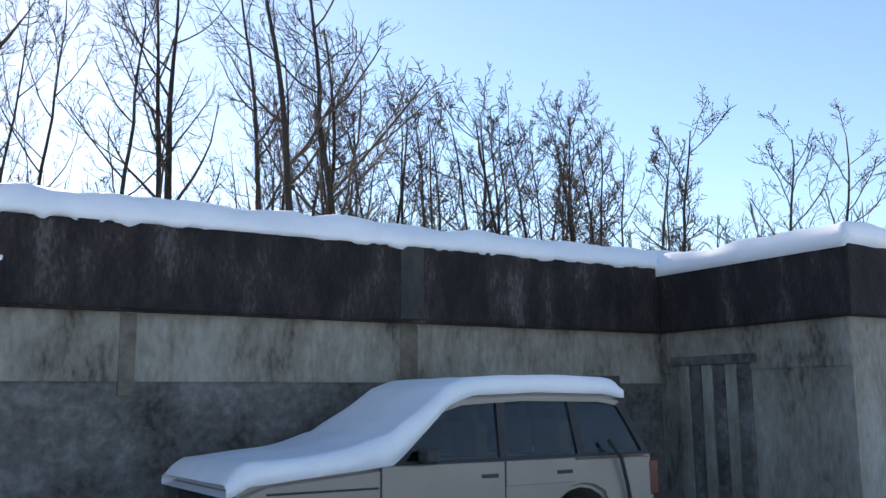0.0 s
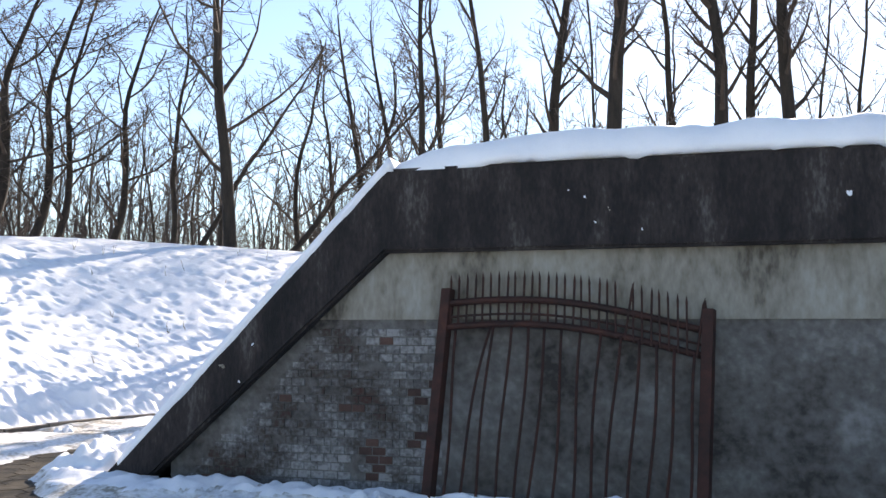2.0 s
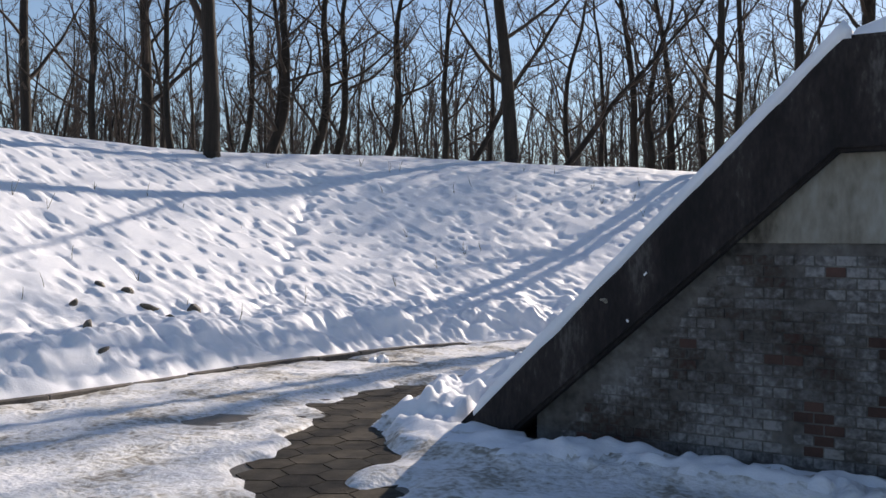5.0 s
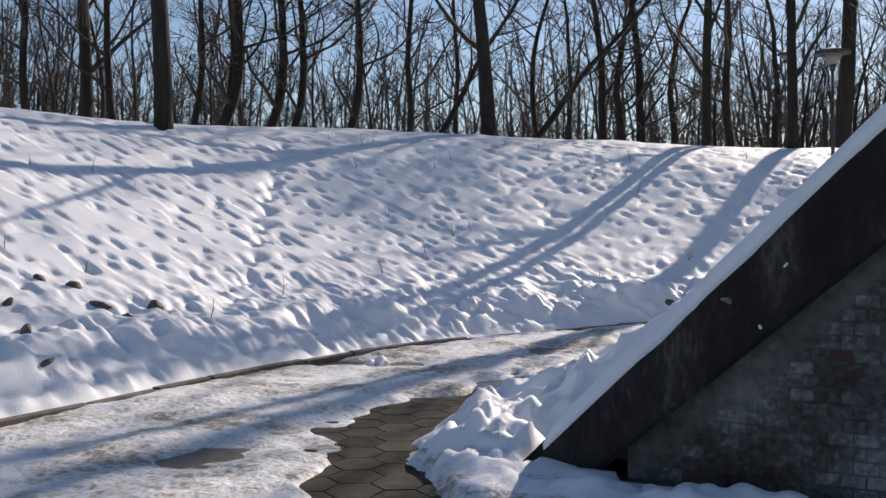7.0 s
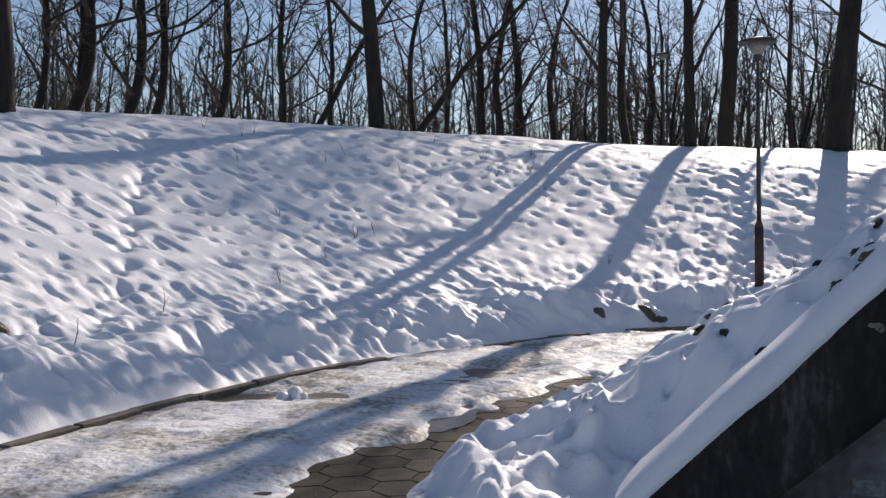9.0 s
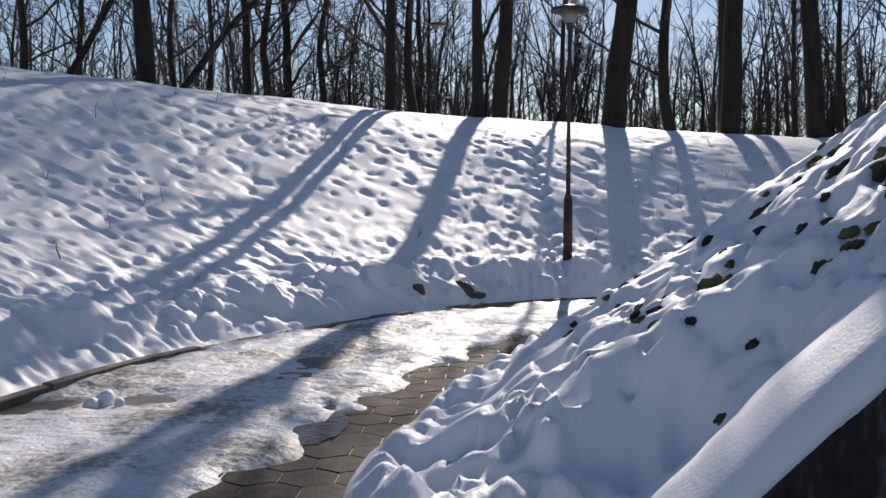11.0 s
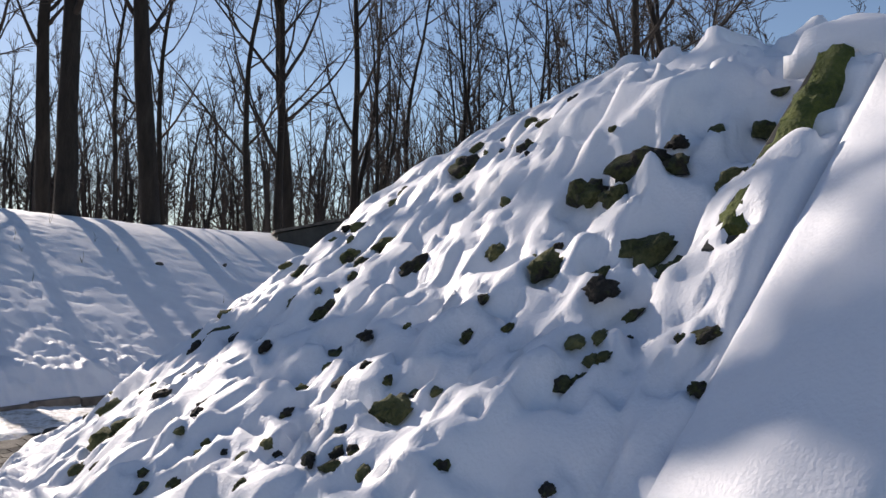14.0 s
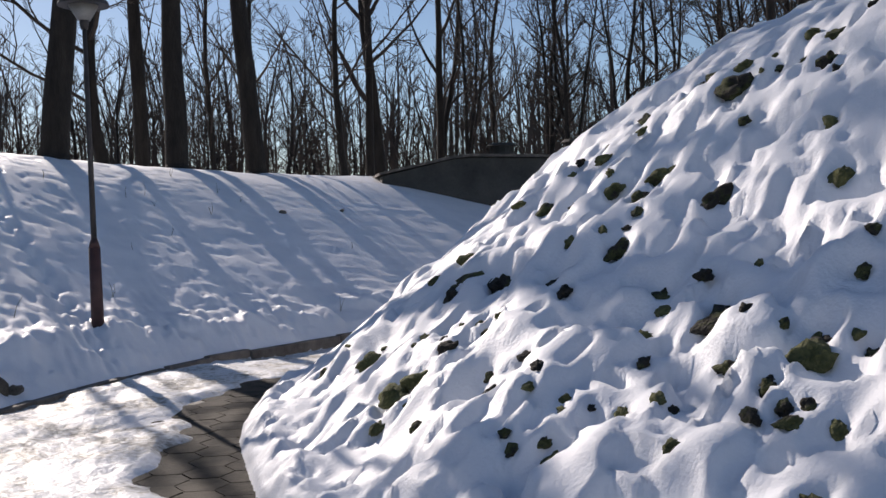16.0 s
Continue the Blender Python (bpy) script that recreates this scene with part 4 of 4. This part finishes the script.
for x, top, dx in ((GL, 2.07, 0.13), (GR, 1.85, 0.1)):
    bm = bmesh.new()
    a, b = Vector((x - dx, lean_y(0.0), -0.24)), Vector((x, lean_y(top), top))
    d = (b - a)
    m = Matrix.Translation((a + b) / 2) @ d.to_track_quat("Z", "Y").to_matrix().to_4x4()
    box(bm, -0.055, 0.055, -0.05, 0.05, -d.length / 2, d.length / 2, 0.008, m)
    part("post", bm, IRON, gate)
for base, th in ((1.92, 0.035), (1.68, 0.035), (1.78, 0.012)):
    vs, fs = [], []
    pts = [Vector((GL + (GR - GL) * k / 16, lean_y(base) - 0.01, rail_z(k / 16, base))) for k in range(17)]
    tube(vs, fs, pts, [th] * 17, 6)
    child("rail", mesh_of("rail", vs, fs, IRON, True), gate)
r = random.Random(31)
for k in range(31):
    f = (k + 0.5) / 31
    x = GL + (GR - GL) * f
    z0, z1 = rail_z(f, 1.68), rail_z(f, 1.92) + 0.27
    lean = 0.07 if k in (29, 21) else r.uniform(-0.01, 0.01)
    bm = bmesh.new()
    rod(bm, (x, lean_y(z0) - 0.02, z0 - 0.03), (x + lean, lean_y(z1) - 0.02, z1 - 0.06), 0.012, 6)
    rod(bm, (x + lean, lean_y(z1) - 0.02, z1 - 0.06), (x + lean * 1.3, lean_y(z1) - 0.02, z1 + 0.02), 0.014, 6, 0.002)
    part("spike", bm, IRON, gate)
for k in range(14):
    f = (k + 0.7) / 14.4
    x = GL + (GR - GL) * f
    z1 = rail_z(f, 1.68)
    vs, fs = [], []
    pts = []
    off = -0.12 + r.uniform(-0.03, 0.03)
    start = 0.17 if k == 1 else 0.0
    for i in range(9):
        q = i / 8
        pts.append(Vector((x + start * (q ** 2) * (1 if k == 1 else 0) + off * (1 - q) + 0.02 * math.sin(q * 5 + k), lean_y(q * z1) - 0.02, q * (z1 + 0.16) - 0.16)))
    tube(vs, fs, pts, [0.016] * 9, 6)
    child("bar", mesh_of("bar", vs, fs, IRON, True), gate)


# ---- street lamps ----
def street_lamp(x, y, h, label):
    z = height_at(x, y)
    root = new("street_lamp")
    root.matrix_basis = pose(x, y, z - 0.1, 0.4, -0.6, 0)
    tagged(root, label, "street lamp", "park lamps")
    bm = bmesh.new()
    rod(bm, (0, 0, 0), (0, 0, 1.15), 0.085, 14, 0.078)
    rod(bm, (0, 0, 1.15), (0, 0, 1.28), 0.078, 14, 0.04)
    part("base", bm, LAMP_BASE, root, "dark red painted lower tube", True)
    bm = bmesh.new()
    rod(bm, (0, 0, 1.25), (0, 0, h), 0.04, 12, 0.03)
    rod(bm, (0, 0, h - 0.02), (0, 0, h + 0.12), 0.05, 12, 0.07)
    part("pole", bm, LAMP_STEEL, root, smooth=True)
    bm = bmesh.new()
    rod(bm, (0, 0, h + 0.1), (0, 0, h + 0.3), 0.08, 18, 0.2)
    part("shade", bm, LAMP_GLASS, root, "milky tapering shade", True)
    bm = bmesh.new()
    rod(bm, (0, 0, h + 0.3), (0, 0, h + 0.36), 0.34, 22, 0.32)
    rod(bm, (0, 0, h + 0.36), (0, 0, h + 0.42), 0.3, 22, 0.06)
    part("cap", bm, LAMP_STEEL, root, "flat disc cap", False)


street_lamp(0.62, 18.25, 4.15, "tall thin park lamp with disc cap, standing on the snowy bank")
street_lamp(-2.9, 40.0, 4.4, "distant park lamp among the bare trees")

# ---- the concrete emplacement on the far bank ----
emp = tagged(new("concrete_emplacement"), "low dark concrete emplacement with snowy top on the bank", "bunker")
emp.matrix_basis = pose(13.6, 29.6, -0.42, 0, 0, -27)
bm = bmesh.new()
prism(bm, [(-0.3, 2.2), (9, 2.2), (9, 4.35), (2.3, 4.5), (1.7, 4.45), (-0.6, 3.95), (-0.6, 3.7)], 0.0, 3.0)
part("body", bm, SHED_CONC, emp)
bm = bmesh.new()
prism(bm, [(-0.7, 3.98), (1.7, 4.48), (2.3, 4.53), (9, 4.38), (9, 4.46), (2.3, 4.62), (1.65, 4.57), (-0.7, 4.06)], -0.12, 3.1)
part("roof_edge", bm, KERB, emp, "thin projecting roof edge")
for x, w, h in ((3.6, 0.42, 0.45), (6.3, 0.5, 0.55)):
    bm = bmesh.new()
    rod(bm, (x, 1.2, 4.4), (x, 1.2, 4.5 + h), w, 14)
    rod(bm, (x, 1.2, 4.5 + h), (x, 1.2, 4.6 + h), w + 0.12, 14, w)
    part("vent", bm, SHED_CONC, emp, "round concrete vent stack")

# ---- dead weeds on the bank ----
r = random.Random(9)
gv, gf = [], []
for k in range(130):
    x, y = r.uniform(-11, 8), r.uniform(4, 27)
    d = float(side_distance(np.array([x]), np.array([y]), KERB_CURVE)[0])
    if not 0.5 < d < 8:
        continue
    p = Vector((x, y, height_at(x, y) - 0.02))
    for s in range(r.randint(1, 3)):
        e = Vector((r.uniform(-0.4, 0.4), r.uniform(-0.4, 0.4), 1)).normalized()
        le = r.uniform(0.1, 0.32)
        tube(gv, gf, [p, p + e * le * 0.6, p + e * le + Vector((r.uniform(-0.05, 0.05), 0, 0))], [0.005, 0.004, 0.002], 3)
tagged(new("dead_weeds", mesh_of("dead_weeds", gv, gf, GRASS)), "sparse dry stalks poking through the snow", "weeds", kind="stuff")


# ---- the snowed-in car beside the wall ----
car = tagged(new("car"), "beige off-road estate car with thick snow on bonnet and roof", "car")
car.matrix_basis = pose(8.88, 2.95, -0.17)
W = 1.89


def arch(cx, r, n=10):
    return [(cx + r * math.cos(math.pi - math.pi * k / n), 0.42 + r * math.sin(math.pi * k / n)) for k in range(n + 1)]


def profile(u):
    """Height of the car's top line at u metres behind its nose."""
    line = ((0.0, 0.98), (0.15, 1.06), (1.3, 1.16), (1.5, 1.18), (2.15, 1.70), (2.4, 1.79), (3.2, 1.82), (4.1, 1.80), (4.3, 1.76))
    for (a, za), (b, zb) in zip(line, line[1:]):
        if u <= b:
            return za + (zb - za) * max(0, u - a) / (b - a)
    return line[-1][1]


bm = bmesh.new()
outline = [(0.02, 0.42)] + arch(0.92, 0.42) + arch(3.66, 0.42) + [(4.62, 0.42), (4.66, 0.8), (4.62, 1.13), (4.5, 1.16), (1.5, 1.16), (0.3, 1.06), (0.06, 0.98), (0.0, 0.8)]
prism(bm, outline, 0.0, W)
bmesh.ops.bevel(bm, geom=[e for e in bm.edges if abs(e.verts[0].co.y - e.verts[1].co.y) < 0.01 and max(v.co.z for v in e.verts) > 0.7], offset=0.05, segments=3, affect="EDGES")
body = part("body", bm, PAINT, car)
for z0, z1, mat, nm in ((0.40, 0.52, TRIM, "sill"),):
    bm = bmesh.new()
    box(bm, 1.36, 3.22, -0.012, 0.05, z0, z1, 0.01)
    part(nm, bm, mat, car, "black sill moulding")
bm = bmesh.new()
box(bm, -0.06, 0.5, -0.02, W + 0.02, 0.42, 0.62, 0.04)
part("bumper", bm, TRIM, car, "black front bumper")
bm = bmesh.new()
box(bm, 4.3, 4.74, -0.02, W + 0.02, 0.42, 0.62, 0.04)
part("bumper", bm, TRIM, car, "black rear bumper")
bm = bmesh.new()
box(bm, -0.02, 0.03, 0.5, W - 0.5, 0.68, 0.92, 0.01)
for k in range(5):
    box(bm, -0.035, -0.01, 0.52, W - 0.52, 0.7 + k * 0.045, 0.712 + k * 0.045)
part("grille", bm, TRIM, car)
for y0, y1 in ((0.05, 0.47), (W - 0.47, W - 0.05)):
    bm = bmesh.new()
    box(bm, -0.025, 0.04, y0, y1, 0.7, 0.92, 0.02)
    part("headlight", bm, CAR_GLASS, car)
for y0 in (0.012, W - 0.16):
    bm = bmesh.new()
    box(bm, 4.56, 4.69, y0 - 0.02, y0 + 0.17, 0.72, 1.08, 0.015)
    part("tail_light", bm, RED_LENS, car, "dark red tail light")

# cabin: roof, posts, panes, seats
INSET = 0.13


def cab(u, z, side):
    """A point of the cabin's side wall, which leans inwards."""
    y = 0.02 + INSET * (z - 1.16) / 0.6
    return Vector((u, y if side == 0 else W - y, z))


def quad_slab(name, pts, thick, mat, parent, label="", inward=Vector((0, 1, 0))):
    bm = bmesh.new()
    a = [bm.verts.new(p) for p in pts]
    b = [bm.verts.new(p + inward * thick) for p in pts]
    bm.faces.new(a)
    bm.faces.new(b[::-1])
    for i in range(len(pts)):
        j = (i + 1) % len(pts)
        bm.faces.new((a[j], a[i], b[i], b[j]))
    bmesh.ops.recalc_face_normals(bm, faces=bm.faces[:])
    return part(name, bm, mat, parent, label)


bm = bmesh.new()
rows_r = []
for u, z in ((2.08, 1.70), (2.3, 1.765), (3.0, 1.80), (4.0, 1.785), (4.28, 1.74)):
    rows_r.append([(u, 0.13, z - 0.05), (u, 0.17, z), (u, 0.5, z + 0.02), (u, W - 0.5, z + 0.02), (u, W - 0.17, z), (u, W - 0.13, z - 0.05)])
vs = [v for row in rows_r for v in row] + [(x, y, z - 0.05) for row in rows_r for x, y, z in row]
n = len(rows_r) * 6
fs = []
for k in range(4):
    for i in range(5):
        fs.append((k * 6 + i, k * 6 + i + 1, k * 6 + i + 7, k * 6 + i + 6))
        fs.append((n + k * 6 + i + 6, n + k * 6 + i + 7, n + k * 6 + i + 1, n + k * 6 + i))
    fs += [(k * 6, k * 6 + 6, n + k * 6 + 6, n + k * 6), (k * 6 + 11, k * 6 + 5, n + k * 6 + 5, n + k * 6 + 11)]
fs += [tuple(i for i in range(6)) + tuple(n + i for i in range(5, -1, -1)), tuple(24 + i for i in range(5, -1, -1)) + tuple(n + 24 + i for i in range(6))]
bm.free()
child("roof", mesh_of("roof", vs, fs, PAINT, False), car)
for side in (0, 1):
    s = Vector((0, 1 if side == 0 else -1, 0))
    for u0, u1, w0, w1, nm in ((1.52, 1.60, 2.10, 2.20, "pillar"), (2.66, 2.76, 2.70, 2.80, "pillar"), (3.62, 3.70, 3.58, 3.66, "pillar"), (4.50, 4.58, 4.20, 4.30, "pillar")):
        quad_slab(nm, [cab(u0, 1.15, side), cab(u1, 1.15, side), cab(w1, 1.74, side), cab(w0, 1.74, side)], 0.06, TRIM, car, "black window pillar", s)
    for u0, u1, w0, w1 in ((1.60, 2.66, 2.20, 2.70), (2.76, 3.62, 2.80, 3.58), (3.70, 4.50, 3.66, 4.20)):
        p = [cab(u0, 1.165, side), cab(u1, 1.165, side), cab(w1, 1.70, side), cab(w0, 1.70, side)]
        q = quad_slab("side_window", [a + s * 0.02 for a in p], 0.006, CAR_GLASS, car, "tinted side window", s)
        q.visible_shadow = False
    quad_slab("window_line", [cab(1.5, 1.14, side) - s * 0.008, cab(4.56, 1.14, side) - s * 0.008, cab(4.55, 1.17, side) - s * 0.004, cab(1.55, 1.17, side) - s * 0.004], 0.02, TRIM, car, "black waist moulding", s)
    quad_slab("gutter", [cab(2.12, 1.715, side) - s * 0.01, cab(4.26, 1.725, side) - s * 0.01, cab(4.26, 1.75, side) - s * 0.01, cab(2.12, 1.74, side) - s * 0.01], 0.03, PAINT, car, "", s)
    y = -0.012 if side == 0 else W + 0.012
    for u, u0, u1 in ((2.42, 1.37, 2.69), (3.32, 2.71, 3.56)):
        bm = bmesh.new()
        foot = 0.54 if u < 3 else 0.9
        box(bm, u0, u1, min(y + s.y * 0.004, y + s.y * 0.02), max(y + s.y * 0.004, y + s.y * 0.02), foot, 1.135, 0.006)
        door = part("door", bm, PAINT, car)
        bm = bmesh.new()
        box(bm, u, u + 0.2, min(y, y + s.y * 0.03), max(y, y + s.y * 0.03), 0.985, 1.025, 0.008)
        part("door_handle", bm, TRIM, door, "black door handle")
    for u in (1.36, 2.70, 3.5):
        bm = bmesh.new()
        top = 1.13
        box(bm, u - 0.006, u + 0.006, min(y + s.y * 0.008, y + s.y * 0.02), max(y + s.y * 0.008, y + s.y * 0.02), 0.55 if u < 3.4 else 0.93, top)
        part("door_gap", bm, TRIM, car, "dark gap between panels")
    bm = bmesh.new()
    box(bm, 0.3, 1.34, min(y + s.y * 0.006, y + s.y * 0.02), max(y + s.y * 0.006, y + s.y * 0.02), 0.945, 0.965, 0.003)
    part("rubbing_strip", bm, TRIM, car, "black side strip")
    bm = bmesh.new()
    box(bm, 1.72, 1.86, min(y - s.y * 0.19, y), max(y - s.y * 0.19, y), 1.15, 1.29, 0.03)
    part("mirror", bm, TRIM, car, "black door mirror")
    for cx in (0.92, 3.66):
        bm = bmesh.new()
        yy = 0.12 if side == 0 else W - 0.12
        bmesh.ops.create_cone(bm, cap_ends=True, segments=28, radius1=0.37, radius2=0.37, depth=0.24, matrix=Matrix.Translation((cx, yy, 0.37)) @ Matrix.Rotation(math.pi / 2, 4, "X"))
        bmesh.ops.bevel(bm, geom=[e for e in bm.edges if abs(e.verts[0].co.y - e.verts[1].co.y) < 0.01], offset=0.04, segments=2, affect="EDGES")
        wheel = part("wheel", bm, RUBBER, car, "black tyre", True)
        bm = bmesh.new()
        bmesh.ops.create_cone(bm, cap_ends=True, segments=24, radius1=0.22, radius2=0.24, depth=0.25, matrix=Matrix.Translation((cx, yy - s.y * 0.006, 0.37)) @ Matrix.Rotation(math.pi / 2, 4, "X"))
        part("rim", bm, ALLOY, wheel, "grey alloy rim")
q = quad_slab("windscreen", [Vector((1.50, 0.1, 1.17)), Vector((1.50, W - 0.1, 1.17)), Vector((2.10, W - 0.2, 1.70)), Vector((2.10, 0.2, 1.70))], 0.006, CAR_GLASS, car, "", Vector((0.6, 0, -0.5)))
q.visible_shadow = False
q = quad_slab("rear_window", [Vector((4.54, 0.1, 1.17)), Vector((4.54, W - 0.1, 1.17)), Vector((4.27, W - 0.2, 1.70)), Vector((4.27, 0.2, 1.70))], 0.006, CAR_GLASS, car, "", Vector((-0.6, 0, -0.3)))
q.visible_shadow = False
for x in (2.2, 3.25):
    for y in (0.38, W - 0.86):
        bm = bmesh.new()
        box(bm, x, x + 0.5, y, y + 0.48, 0.9, 1.17, 0.05)
        box(bm, x + 0.42, x + 0.58, y, y + 0.48, 1.1, 1.5, 0.05)
        box(bm, x + 0.46, x + 0.56, y + 0.12, y + 0.36, 1.5, 1.64, 0.04)
        part("seat", bm, SEAT, car, "tan seat")
bm = bmesh.new()
vs, fs = [], []
tube(vs, fs, [Vector((3.98, -0.03, 1.30)), Vector((4.12, -0.06, 1.12)), Vector((4.2, -0.05, 0.85)), Vector((4.27, -0.04, 0.55)), Vector((4.3, -0.03, 0.2))], [0.022] * 5, 8)
bm.free()
child("hose", mesh_of("hose", vs, fs, RUBBER, True), car, "dark hose hanging down the rear flank")

# the snow on the car
us = span(-0.04, 2.12, 34) + span(2.16, 4.34, 34)[0:]
nv = 26
sv, sf = [], []
for layer in (1, 0):
    for u in us:
        for j in range(nv + 1):
            f = j / nv
            side = 0.005 + (0.10 * min(1, max(0, (u - 1.6) / 0.5)))
            y = side + (W - 2 * side) * f
            z = profile(u)
            rim = min(f, 1 - f) * (W - 2 * side)
            endu = min(u + 0.04, 4.34 - u)
            q = min(1.0, (rim + 0.012) / 0.09)
            q = math.sqrt(max(0, 1 - (1 - q) ** 2))
            q2 = min(1.0, (endu + 0.01) / 0.16)
            q2 = math.sqrt(max(0, 1 - (1 - q2) ** 2))
            t = 0.125 + 0.02 * noise.noise(Vector((u * 2, y * 2, 3.0)))
            smooth_in = 0.09 * math.exp(-((u - 1.5) / 0.3) ** 2)
            wob = 0.025 * noise.noise(Vector((u * 6, f * 2, 9.0)))
            if layer:
                sv.append((u, y + (wob if f < 0.5 else -wob) * (1 - q), z + 0.02 + (t + smooth_in) * q * q2))
            else:
                sv.append((u, y + (wob if f < 0.5 else -wob) * (1 - q), z - 0.035))
nn = nv + 1
off = len(us) * nn
for i in range(len(us) - 1):
    for j in range(nv):
        sf.append((i * nn + j, (i + 1) * nn + j, (i + 1) * nn + j + 1, i * nn + j + 1))
        sf.append((off + i * nn + j + 1, off + (i + 1) * nn + j + 1, off + (i + 1) * nn + j, off + i * nn + j))
    sf.append((off + i * nn, off + (i + 1) * nn, (i + 1) * nn, i * nn))
    sf.append((i * nn + nv, (i + 1) * nn + nv, off + (i + 1) * nn + nv, off + i * nn + nv))
car_snow = new("snow_blanket", mesh_of("snow_blanket", sv, sf, SNOW, True))
car_snow.matrix_basis = pose(8.88, 2.95, -0.17)
tagged(car_snow, "smooth thick snow lying over the parked car", "snow", kind="stuff")
